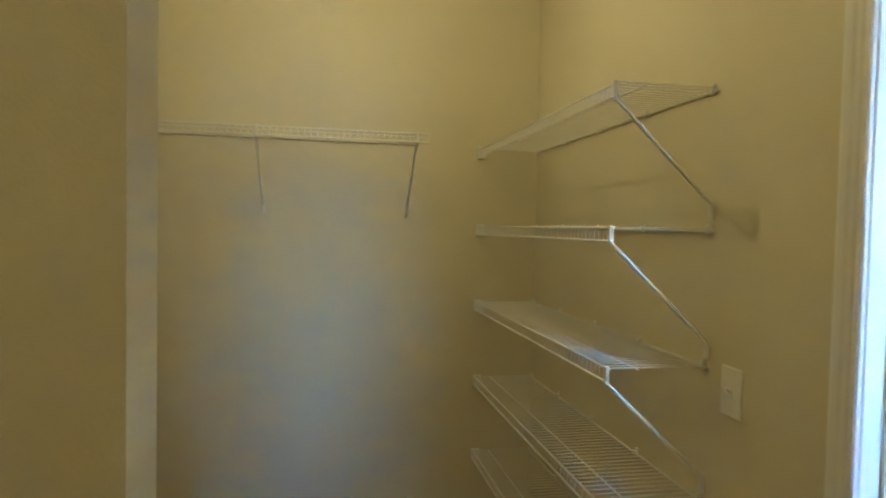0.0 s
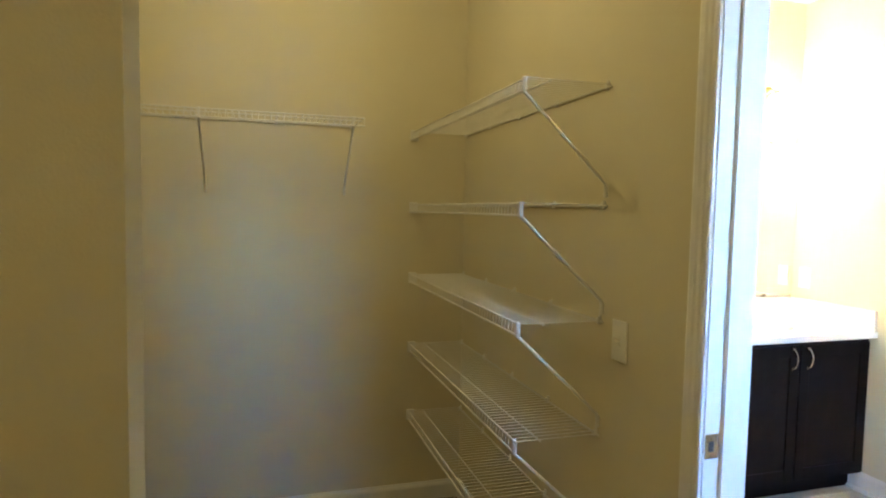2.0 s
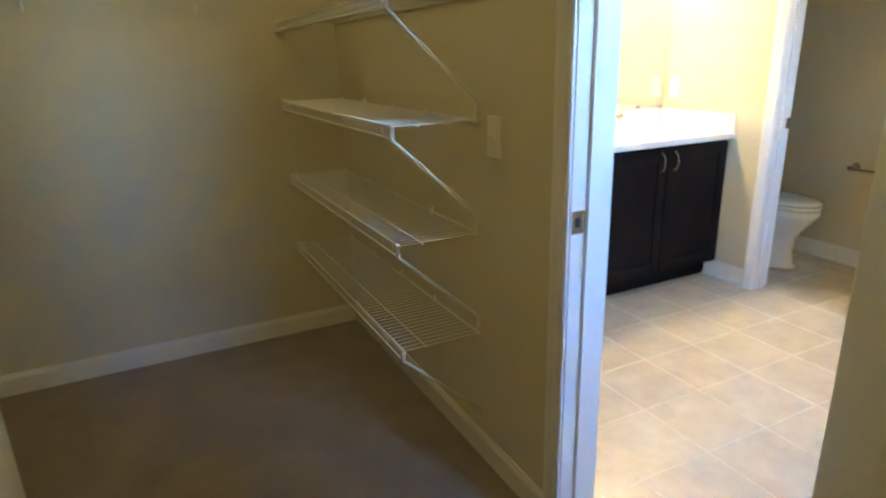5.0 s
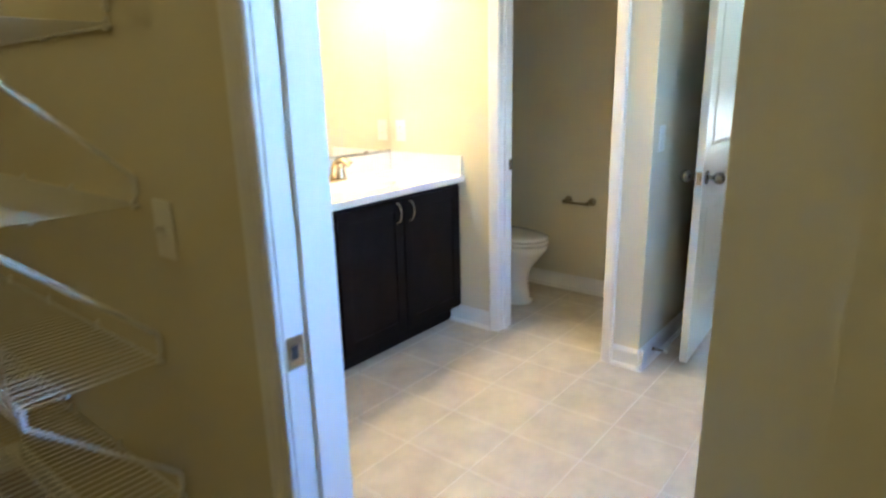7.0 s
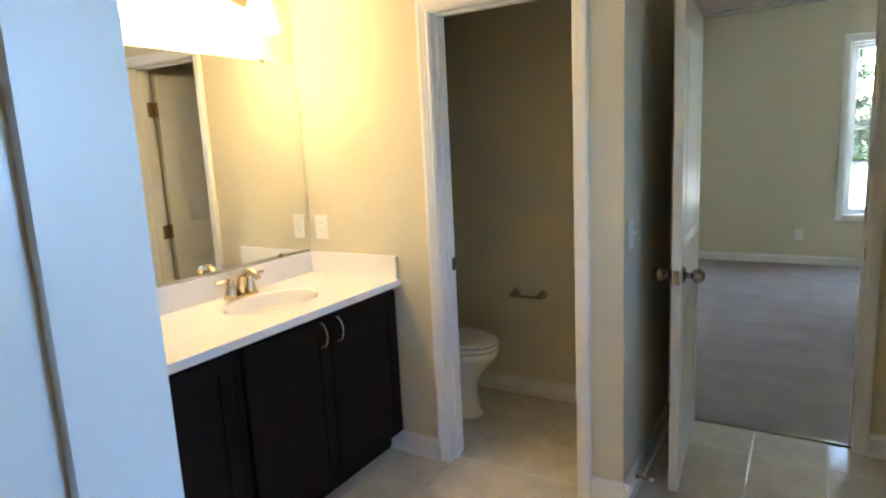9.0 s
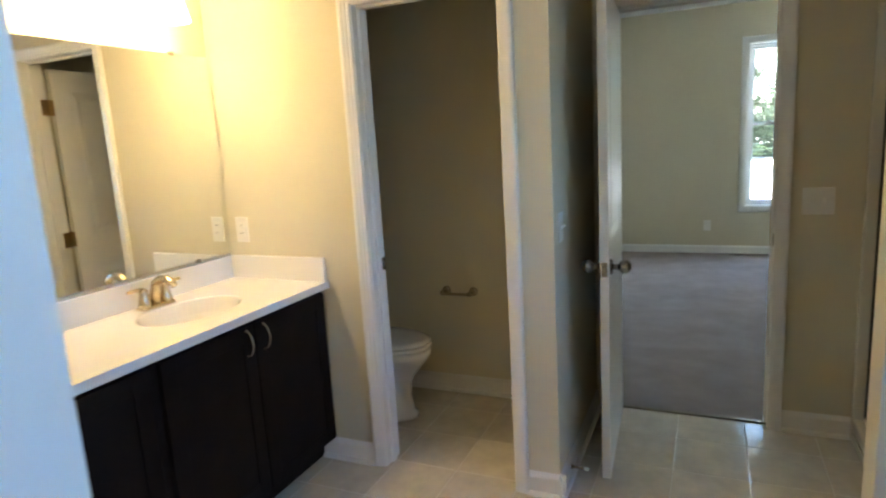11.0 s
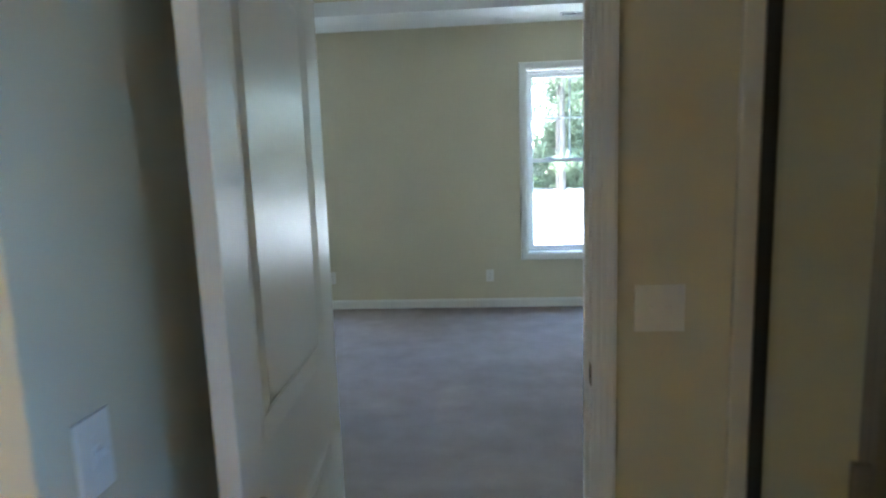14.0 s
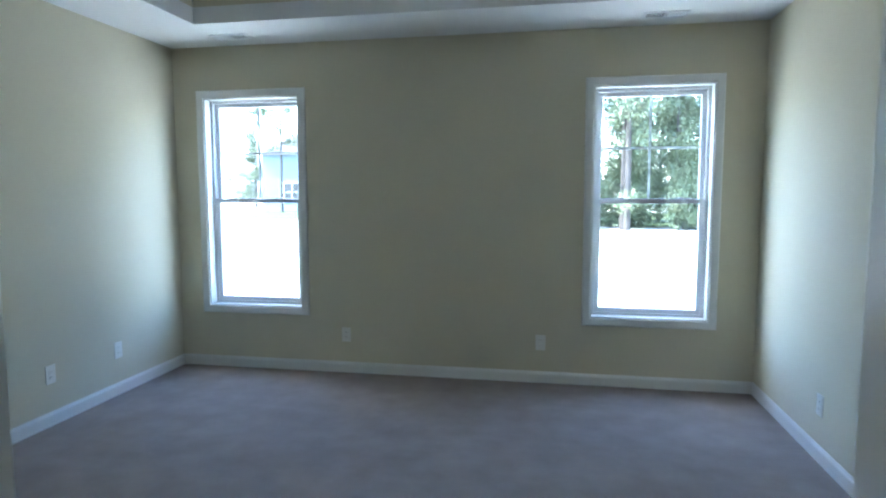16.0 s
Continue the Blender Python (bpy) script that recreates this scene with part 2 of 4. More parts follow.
boxes("wall_closet_west", WALL, "beige painted closet wall", "wall", (-0.815, -0.70, SOUTH, NC, 0, H))
boxes("wall_south", WALL, "beige painted outer wall with a window opening", "wall",
      (-0.815, 2.02, SOUTH - 0.15, SOUTH, 0, H), (2.88, BX, SOUTH - 0.15, SOUTH, 0, H), (2.02, 2.88, SOUTH - 0.15, SOUTH, 0, 1.22), (2.02, 2.88, SOUTH - 0.15, SOUTH, 2.08, H))
boxes("wall_toilet_room_front", WALL, "beige painted drywall with the toilet room opening", "wall",
      (WX, WX2, WS, W0 - 0.02, 0, H), (WX, WX2, W1 + 0.02, NORTH, 0, H), (WX, WX2, W0 - 0.02, W1 + 0.02, HEAD + 0.02, H))
boxes("wall_toilet_room_side", WALL, "beige painted drywall beside the open door", "wall", (WX2, BX, WS, WS + 0.115, 0, H))
boxes("wall_bedroom_west", WALL, "beige painted drywall between bathroom and bedroom", "wall",
      (BX, BX2, SOUTH - 0.15, B0 - 0.02, 0, H + 0.35), (BX, BX2, B1 + 0.02, BN + 0.12, 0, H + 0.35), (BX, BX2, B0 - 0.02, B1 + 0.02, HEAD + 0.02, H + 0.35))
boxes("wall_shower_stub", WALL, "beige wing wall at the end of the shower", "wall", (SW0, SW1, SOUTH, SWY, 0, H))
boxes("wall_bedroom_north", WALL, "beige painted bedroom wall", "wall", (BX2, EX, BN, BN + 0.12, 0, H + 0.35))
boxes("wall_bedroom_south", WALL, "beige painted bedroom wall", "wall", (BX2, EX, BS - 0.12, BS, 0, H + 0.35))
ys = [BS - 0.12, WIN[0][0], WIN[0][1], WIN[1][0], WIN[1][1], BN + 0.12]
boxes("wall_bedroom_east", WALL, "beige painted outer wall with two window openings", "wall",
      *[(EX, EX2, ys[i], ys[i + 1], 0, H + 0.35) for i in (0, 2, 4)],
      *[(EX, EX2, a, b, z0, z1) for a, b in WIN for z0, z1 in ((0, WZ0), (WZ1, H + 0.35))])
boxes("floor_closet", CARPET, "brown taupe closet carpet", "floor", (-0.70, 1.655, SOUTH, NC, -0.05, 0.004))
boxes("floor_bathroom", GROUT, "pale grout bed under the bathroom tiles", "floor", (1.655, 4.69, SOUTH, NORTH, -0.05, -0.0015))
boxes("floor_bedroom", CARPET, "grey taupe bedroom carpet", "floor", (4.69, EX, BS, BN, -0.05, 0.006))
boxes("ceiling", CEIL, "white painted ceiling", "ceiling", (-0.815, BX, SOUTH - 0.15, NORTH + 0.12, H, H + 0.1))
TX0, TX1, TY0, TY1 = 5.40, 8.42, 0.463, 3.94
boxes("ceiling_soffit", CEIL, "white flat border of the bedroom tray ceiling", "ceiling",
      (BX2, TX0, BS, BN, H, H + 0.12), (TX1, EX, BS, BN, H, H + 0.12), (TX0, TX1, BS, TY0, H, H + 0.12), (TX0, TX1, TY1, BN, H, H + 0.12))
boxes("ceiling_tray_riser", WALL, "beige upright sides of the tray ceiling", "ceiling",
      (TX0 - 0.02, TX0 - 0.003, TY0, TY1, H + 0.002, H + 0.34), (TX1 + 0.003, TX1 + 0.02, TY0, TY1, H + 0.002, H + 0.34),
      (TX0, TX1, TY0 - 0.02, TY0 - 0.003, H + 0.002, H + 0.34), (TX0, TX1, TY1 + 0.003, TY1 + 0.02, H + 0.002, H + 0.34))
boxes("ceiling_tray", CEIL, "white raised tray ceiling", "ceiling", (BX2, EX, BS, BN, H + 0.34, H + 0.44))
boxes("floor_threshold", BRONZE, "thin metal strip between tile and carpet", "threshold", (4.668, 4.692, B0, B1, -0.004, 0.008))

# ---- door linings, casings, baseboards ----
CASING = [(0.004, 0.0), (0.004, 0.010), (0.010, 0.013), (0.020, 0.013), (0.024, 0.016), (0.034, 0.017), (0.040, 0.020), (0.052, 0.021), (0.060, 0.018), (0.062, 0.0)]


def casing(name, face, sign, a, b, top):
    """Moulded casing round a door opening in a wall of constant x."""
    bm = bmesh.new()
    st = [lambda w, d: (face + sign * d, a - w, 0.0), lambda w, d: (face + sign * d, a - w, top + w),
          lambda w, d: (face + sign * d, b + w, top + w), lambda w, d: (face + sign * d, b + w, 0.0)]
    moulding(bm, st, CASING)
    return setting(name, bm, TRIM, "white moulded door casing", "door casing")


def lining(name, x0, x1, a, b, top, stop_x):
    """Jambs and head of a door opening, with the stop strips."""
    bm = bmesh.new()
    box(bm, x0 - 0.002, x1 + 0.002, a - 0.018, a, 0, top + 0.018)
    box(bm, x0 - 0.002, x1 + 0.002, b, b + 0.018, 0, top + 0.018)
    box(bm, x0 - 0.002, x1 + 0.002, a, b, top, top + 0.018)
    s0, s1 = stop_x, stop_x + 0.032
    box(bm, s0, s1, a, a + 0.011, 0, top)
    box(bm, s0, s1, b - 0.011, b, 0, top)
    box(bm, s0, s1, a + 0.011, b - 0.011, top - 0.011, top)
    return setting(name, bm, TRIM, "white painted door jamb with stop", "door frame")


lining("door_frame_1", CE, CE2, C0, C1, HEAD, CE + 0.042)
casing("door_casing_1", CE, -1, C0, C1, HEAD)
casing("door_casing_2", CE2, 1, C0, C1, HEAD)
lining("door_frame_2", WX, WX2, W0, W1, HEAD, WX + 0.04)
casing("door_casing_3", WX, -1, W0, W1, HEAD)
casing("door_casing_4", WX2, 1, W0, W1, HEAD)
lining("door_frame_3", BX, BX2, B0, B1, HEAD, BX + 0.042)
casing("door_casing_5", BX, -1, B0, B1, HEAD)
casing("door_casing_6", BX2, 1, B0, B1, HEAD)

BASE = [(0.0, 0.0), (0.013, 0.0), (0.013, 0.074), (0.010, 0.084), (0.006, 0.090), (0.004, 0.098), (0.0, 0.098)]
SHOE = [(0.0, 0.0), (0.027, 0.0), (0.026, 0.008), (0.021, 0.015), (0.013, 0.019), (0.013, 0.080), (0.010, 0.090), (0.006, 0.096), (0.004, 0.104), (0.0, 0.104)]


def baseboard(x0, y0, x1, y1, nx, ny, profile=BASE):
    """Skirting along a wall; nx, ny points into the room."""
    bm = bmesh.new()
    moulding(bm, [lambda w, h: (x0 + nx * w, y0 + ny * w, h), lambda w, h: (x1 + nx * w, y1 + ny * w, h)], profile)
    return setting("baseboard", bm, TRIM, "white painted baseboard", "baseboard")


for r in ((-0.70, NC, CE, NC, 0, -1), (CE, C1 + 0.063, CE, NC, -1, 0), (CE, SOUTH, CE, C0 - 0.063, -1, 0), (-0.7, 1.485, 0.469, 1.485, 0, -1),
          (0.456, 1.472, 0.456, 1.608, 1, 0), (-0.7, 1.595, 0.469, 1.595, 0, 1), (-0.70, SOUTH, -0.70, 1.485, 1, 0), (-0.70, 1.595, -0.70, NC, 1, 0),
          (EX, BS, EX, BN, -1, 0), (BX2, BN, EX, BN, 0, -1), (BX2, BS, EX, BS, 0, 1), (BX2, BS, BX2, B0 - 0.063, 1, 0), (BX2, B1 + 0.063, BX2, BN, 1, 0)):
    baseboard(*r)
for r in ((WX, W1 + 0.063, WX, 3.100, -1, 0), (WX, WS - 0.027, WX, W0 - 0.063, -1, 0), (WX - 0.027, WS, BX, WS, 0, -1), (BX, 0.785, BX, B0 - 0.063, -1, 0),
          (WX2, WS + 0.115, BX, WS + 0.115, 0, 1), (BX, WS + 0.115, BX, NORTH, -1, 0), (WX2, NORTH, BX, NORTH, 0, -1), (CE2, C1 + 0.063, CE2, 2.9, 1, 0),
          (CE2, SOUTH, CE2, C0 - 0.063, 1, 0), (CE2, SOUTH, SW0, SOUTH, 0, 1), (SW0, SOUTH, SW0, SWY + 0.027, -1, 0), (SW0 - 0.027, SWY, SW1, SWY, 0, 1)):
    baseboard(*r, SHOE)


# ---- doors ----
def panel_door(name, width, label, flip=1):
    """Two-panel moulded door leaf; hinge edge at x = 0, leaf along +x, thickness along y."""
    t, h = 0.035, 2.02
    root = thing(name, label, "door")
    bm = bmesh.new()
    box(bm, 0, width, -t / 2 + 0.011, t / 2 - 0.011, 0.012, h)
    st = 0.106
    z = (0.012, 0.235, 0.822, 1.030, h - 0.125, h)
    for s in (1, -1):
        f0, f1 = s * (t / 2 - 0.0112), s * t / 2
        lo, hi = min(f0, f1), max(f0, f1)
        box(bm, 0, st, lo, hi, z[0], z[5])
        box(bm, width - st, width, lo, hi, z[0], z[5])
        for a, b in ((z[0], z[1]), (z[2], z[3]), (z[4], z[5])):
            box(bm, st, width - st, lo, hi, a, b)
    part("leaf", bm, DOOR, root)
    for a, b in ((z[1], z[2]), (z[3], z[4])):
        for s in (1, -1):
            bm = bmesh.new()
            yy = lambda d: s * (t / 2 - 0.0108 + d)
            x0, x1 = st, width - st
            prof = [(0.0, 0.0108), (0.008, 0.0095), (0.016, 0.0015), (0.026, 0.0008), (0.034, 0.0020), (0.058, 0.0095), (0.058, 0.0)]
            sta = [lambda w, d: (x0 + w, yy(d), a + w), lambda w, d: (x1 - w, yy(d), a + w), lambda w, d: (x1 - w, yy(d), b - w), lambda w, d: (x0 + w, yy(d), b - w)]
            moulding(bm, sta, prof, closed=True)
            lo, hi = sorted((yy(0.0), yy(0.0093)))
            box(bm, x0 + 0.056, x1 - 0.056, lo, hi, a + 0.056, b - 0.056)
            part("panel", bm, DOOR, root)
    if flip:
        for s in (1, -1):
            bm = bmesh.new()
            m = Matrix.Translation((width - 0.062, s * t / 2, 0.93)) @ Matrix.Rotation(radians(-90 * s), 4, "X")
            ball = [(0.0285 * math.cos(radians(a)), 0.057 + 0.0275 * math.sin(radians(a))) for a in range(-62, 86, 12)]
            lathe(bm, [(0.033, 0), (0.033, 0.004), (0.029, 0.009), (0.014, 0.011), (0.0115, 0.020), (0.0115, 0.031)] + ball, m, 24)
            part("knob", bm, KNOB, root, "dark brushed nickel door knob", smooth=True)
        bm = bmesh.new()
        box(bm, width - 0.0005, width + 0.002, -0.0125, 0.0125, 0.90, 0.96)
        box(bm, width + 0.002, width + 0.010, -0.007, 0.007, 0.918, 0.942)
        part("latch_plate", bm, NICKEL, root, "brushed nickel latch plate")
    for hz in (0.26, 1.02, 1.80):
        bm = bmesh.new()
        rod(bm, (-0.004, flip * (t / 2 + 0.004), hz - 0.045), (-0.004, flip * (t / 2 + 0.004), hz + 0.045), 0.0065, 10)
        rod(bm, (-0.004, flip * (t / 2 + 0.004), hz + 0.045), (-0.004, flip * (t / 2 + 0.004), hz + 0.051), 0.004, 8)
        box(bm, -0.003, 0.0, -t / 2 + 0.004, t / 2, hz - 0.045, hz + 0.045)
        part("hinge", bm, BRASS, root, "antique brass hinge")
    return root


def place_door(root, hx, hy, degrees):
    root.matrix_world = pose(hx, hy, 0, 0, 0, degrees)


d = panel_door("closet_door", 0.660, "white two-panel door standing open into the closet")
place_door(d, CE - 0.012, C0 + 0.002, 247)
d = panel_door("bedroom_door", 0.705, "white two-panel bedroom door standing open into the bathroom", -1)
place_door(d, BX - 0.004, B1 - 0.014, 183.2)
d = panel_door("toilet_room_door", 0.60, "white two-panel door standing open inside the toilet room", -1)
place_door(d, WX2 + 0.042, W0 - 0.012, 1.0)
for hz in (0.26, 1.02, 1.80):
    hp = thing("hinge_plate", "antique brass hinge plate let into the toilet room jamb", "hinge", group="jamb hinge plates")
    bm = bmesh.new()
    box(bm, WX2 - 0.030, WX2 + 0.012, W0 + 0.0005, W0 + 0.0035, hz - 0.045, hz + 0.045, 0.0008)
    part("plate", bm, BRASS, hp)
    for q in (-0.03, 0.0, 0.03):
        bm = bmesh.new()
        lathe(bm, [(0.004, 0), (0.003, 0.0012)], Matrix.Translation((WX2 - 0.012, W0 + 0.0035, hz + q)) @ Matrix.Rotation(radians(-90), 4, "X"), 8)
        part("screw", bm, BRASS, hp)

# ---- closet things ----
def wall_plate(name, label, m, gang=1, style="rocker", w=0.072, h=0.118):
    """Wall plate in the x-z plane facing -y, with its switches or sockets."""
    root = thing(name, label, "switch" if style != "outlet" else "outlet")
    wide = w + 0.046 * (gang - 1)
    bm = bmesh.new()
    box(bm, -wide / 2, wide / 2, -0.006, 0.0, -h / 2, h / 2, 0.002)
    part("plate", bm, PLASTIC, root)
    for g in range(gang):
        cx = (g - (gang - 1) / 2) * 0.046
        if style == "toggle":
            bm = bmesh.new()
            box(bm, cx - 0.007, cx + 0.007, -0.0085, -0.0055, -0.014, 0.014)
            rod(bm, (cx, -0.006, -0.002), (cx, -0.022, 0.008), 0.0048, 8)
            part("toggle", bm, PLASTIC, root)
        elif style == "rocker":
            bm = bmesh.new()
            box(bm, cx - 0.0165, cx + 0.0165, -0.0085, -0.0055, -0.033, 0.033, 0.001)
            part("rocker", bm, PLASTIC, root)
        else:
            for cz in (0.0195, -0.0195):
                bm = bmesh.new()
                box(bm, cx - 0.0165, cx + 0.0165, -0.0078, -0.0055, cz - 0.0145, cz + 0.0145, 0.002)
                sock = part("socket", bm, PLASTIC, root)
                for sx in (-0.006, 0.006):
                    # thin dark box on the face, coloured as the slot's shade
                    bm = bmesh.new()
                    box(bm, cx + sx - 0.001, cx + sx + 0.001, -0.0082, -0.0076, cz - 0.002, cz + 0.006)
                    part("slot", bm, DARK, sock)
    for sz in ((-0.03, 0.03) if style == "toggle" else (0.0,) if style == "outlet" else ()):
        bm = bmesh.new()
        lathe(bm, [(0.003, 0), (0.0025, 0.001)], Matrix.Translation((0, -0.006, sz)) @ Matrix.Rotation(radians(90), 4, "X"), 8)
        part("screw", bm, PLASTIC, root)
    root.matrix_world = m
    return root


def wire_shelf(name, label, length, depth, braces, m, end_bracket=True):
    """Ventilated shelf: wall side along y = 0, front at y = -depth, x from 0 to length, deck at z = 0."""
    root = thing(name, label, "wire shelf", group="closet wire shelves")
    lip = 0.033
    bm = bmesh.new()
    n = int(length / 0.0254)
    for i in range(n + 1):
        x = 0.004 + (length - 0.008) * i / n
        rod(bm, (x, -0.004, 0.0025), (x, -depth, 0.0025), 0.0016, 4)
        rod(bm, (x, -depth, 0.0025), (x, -depth - 0.003, -lip), 0.0016, 4)
    ob = part("wire_grid", bm, WIRE, root)
    ob["kind"] = "stuff"
    for nm, y, z, r, a, b in (("front_rail", -depth, 0.0, 0.0032, 0, length), ("lip_rail", -depth - 0.003, -lip, 0.0034, 0, length),
                              ("middle_rail", -depth + 0.075, -0.002, 0.0028, 0, length), ("back_rail", -0.006, -0.002, 0.0032, 0, length)):
        bm = bmesh.new()
        rod(bm, (a, y, z), (b, y, z), r, 8)
        part(nm, bm, WIRE, root)
    for bx in braces:
        bm = bmesh.new()
        tube(bm, [(bx, -depth - 0.004, -0.004), (bx, -depth - 0.001, -lip - 0.004), (bx, -depth + 0.02, -lip - 0.022), (bx, -0.025, -0.268), (bx, -0.007, -0.285), (bx, -0.005, -0.318)], 0.0050, 8)
        brace = part("brace", bm, WIRE, root)
        bm = bmesh.new()
        box(bm, bx - 0.007, bx + 0.007, -0.008, 0.0, -0.326, -0.288, 0.002)
        rod(bm, (bx, -0.008, -0.318), (bx, -0.011, -0.318), 0.004, 8)
        part("foot", bm, WIRE, brace)
        bm = bmesh.new()
        box(bm, bx - 0.006, bx + 0.006, -depth - 0.008, -depth + 0.004, -lip - 0.006, 0.006, 0.002)
        part("hook", bm, WIRE, brace)
    k = max(3, int(length / 0.30) + 1)
    for i in range(k):
        x = 0.02 + (length - 0.04) * i / (k - 1)
        bm = bmesh.new()
        box(bm, x - 0.006, x + 0.006, -0.013, 0.0, -0.010, 0.010, 0.002)
        rod(bm, (x, -0.003, 0.010), (x, -0.003, 0.016), 0.005, 8)
        part("wall_clip", bm, WIRE, root)
    if end_bracket:
        bm = bmesh.new()
        box(bm, 0.0, 0.014, -depth - 0.012, -depth + 0.028, -lip - 0.008, 0.012, 0.003)
        part("end_bracket", bm, WIRE, root, "white plastic end bracket on the wall")
    root.matrix_world = m
    return root


SHELF_Y = 2.207
for z in (1.852, 1.502, 1.157, 0.811, 0.468):
    wire_shelf("wire_shelf", "white vinyl-coated wire shelf braced to the closet wall", NC - SHELF_Y - 0.001, 0.274, (NC - SHELF_Y - 0.013,), pose(CE, NC - 0.001, z, 0, 0, -90), True)
wire_shelf("wire_shelf", "white wire hanging shelf with two braces on the closet wall", 1.743, 0.285, (1.078, 1.693), pose(-0.695, NC, 1.865), False)
wall_plate("light_switch", "white single switch plate on the closet wall", pose(CE, 2.120, 1.117, 0, 0, -90), 1, "toggle")
# holders out of view; the second is assumed, to go with the added bulb
for bx, by in ((0.70, 2.55), (-0.05, 0.45)):
    fix = thing("closet_ceiling_light", "plain white round lamp holder assumed on the closet ceiling", "ceiling light", group="closet ceiling lights")
    bm = bmesh.new()
    lathe(bm, [(0.09, H - 0.012), (0.095, H)], Matrix.Translation((bx, by, 0)), 24)
    part("base", bm, PLASTIC, fix)
    bm = bmesh.new()
    lathe(bm, [(0.03, H - 0.045), (0.045, H - 0.011)], Matrix.Translation((bx, by, 0)), 20)
    part("socket", bm, PLASTIC, fix)


def strike(name, m):
    root = thing(name, "brushed nickel strike plate let into the jamb", "strike plate")
    bm = bmesh.new()
    box(bm, -0.016, 0.020, -0.002, 0.0, -0.029, 0.029, 0.0008)
    part("plate", bm, NICKEL, root)
    # no hole is cut: a dark box gives its shade
    bm = bmesh.new()
    box(bm, -0.007, 0.007, -0.0028, -0.0015, -0.012, 0.012)
    part("latch_hole", bm, DARK, root)
    for z in (-0.021, 0.021):
        bm = bmesh.new()
        lathe(bm, [(0.004, 0), (0.003, 0.0012)], Matrix.Translation((0, -0.002, z)) @ Matrix.Rotation(radians(90), 4, "X"), 8)
        part("screw", bm, NICKEL, root)
    root.matrix_world = m


strike("strike_plate", pose(CE + 0.016, C1, 0.945))
strike("strike_plate", pose(WX2 - 0.018, W1, 0.945, 0, 0, 0))
strike("strike_plate", pose(BX + 0.018, B0, 0.935, 0, 0, 180))

# ---- bathroom ----
VX0, VF = 2.20, 3.018        # vanity's end and the plane of its doors


def cabinet(name, x0, x1, label, doors):
    root = thing(name, label, "vanity cabinet", group="vanity cabinets")
    bm = bmesh.new()
    for r in ((x0, x0 + 0.016, VF + 0.020, NORTH, 0.10, 0.845), (x1 - 0.016, x1, VF + 0.020, NORTH, 0.10, 0.845), (x0 + 0.016, x1 - 0.016, VF + 0.020, NORTH, 0.10, 0.116),
              (x0 + 0.016, x1 - 0.016, VF + 0.020, VF + 0.032, 0.116, 0.845), (x0 + 0.016, x1 - 0.016, NORTH - 0.010, NORTH, 0.116, 0.845)):
        box(bm, *r)
    part("body", bm, WOOD, root)
    bm = bmesh.new()
    box(bm, x0, x1, VF + 0.090, VF + 0.105, 0.0, 0.10)
    box(bm, x0, x1, VF + 0.105, NORTH, 0.0, 0.02)
    part("toe_kick", bm, WOOD, root)
    for a, b, hx in doors:
        bm = bmesh.new()
        z0, z1, s = 0.115, 0.825, 0.062
        box(bm, a, b, VF + 0.006, VF + 0.019, z0, z1)
        leaf = part("door", bm, WOOD, root)
        for r in ((a, a + s, z0, z1), (b - s, b, z0, z1)):
            bm = bmesh.new()
            box(bm, r[0], r[1], VF, VF + 0.007, r[2], r[3], 0.0015)
            part("stile", bm, WOOD, leaf)
        for r in ((z0, z0 + s), (z1 - s, z1)):
            bm = bmesh.new()
            box(bm, a + s, b - s, VF, VF + 0.007, r[0], r[1], 0.0015)
            part("rail", bm, WOOD, leaf)
        if hx:
            bm = bmesh.new()
            pts = []
            for i in range(13):
                u = i / 12
                pts.append((hx, VF - 0.004 - 0.028 * math.sin(math.pi * u) ** 0.6, 0.705 + 0.105 * (u - 0.0)))
            tube(bm, pts, [0.0065 if i in (0, 12) else 0.0045 for i in range(13)], 10)
            rod(bm, (hx, VF + 0.001, 0.707), (hx, VF - 0.008, 0.707), 0.007, 10)
            rod(bm, (hx, VF + 0.001, 0.808), (hx, VF - 0.008, 0.808), 0.007, 10)
            part("handle", bm, NICKEL, leaf, "curved brushed nickel pull", smooth=True)


cabinet("vanity_cabinet", 2.782, WX - 0.003, "dark espresso vanity base with two flat-panel doors", ((2.812, 3.252, 3.205), (3.258, WX - 0.018, 3.302)))
cabinet("vanity_cabinet", VX0, 2.779, "dark espresso vanity base with one flat-panel door", ((VX0 + 0.02, 2.765, None),))

# countertop with an integral oval bowl
bm = bmesh.new()
SINK = Vector((3.20, 3.275))
SA, SB, TOP = 0.215, 0.155, 0.880
cx0, cx1, cy0, cy1 = VX0 - 0.01, WX - 0.002, VF - 0.028, NORTH - 0.001
N = 48
inner = []
for k in range(N):
    a = 2 * math.pi * k / N
    inner.append(Vector((SINK.x + SA * math.cos(a), SINK.y + SB * math.sin(a))))
outer = []
for k in range(N):
    a = 2 * math.pi * k / N
    dx, dy = math.cos(a), math.sin(a)
    tx = ((cx1 if dx > 0 else cx0) - SINK.x) / dx if abs(dx) > 1e-6 else 1e9
    ty = ((cy1 if dy > 0 else cy0) - SINK.y) / dy if abs(dy) > 1e-6 else 1e9
    t = min(tx, ty)
    outer.append(Vector((SINK.x + dx * t, SINK.y + dy * t)))
for cx in (cx0, cx1):
    for cy in (cy0, cy1):
        j = min(range(N), key=lambda i: (outer[i] - Vector((cx, cy))).length)
        outer[j] = Vector((cx, cy))
ro = [bm.verts.new((p.x, p.y, TOP)) for p in outer]
rings = [ro]
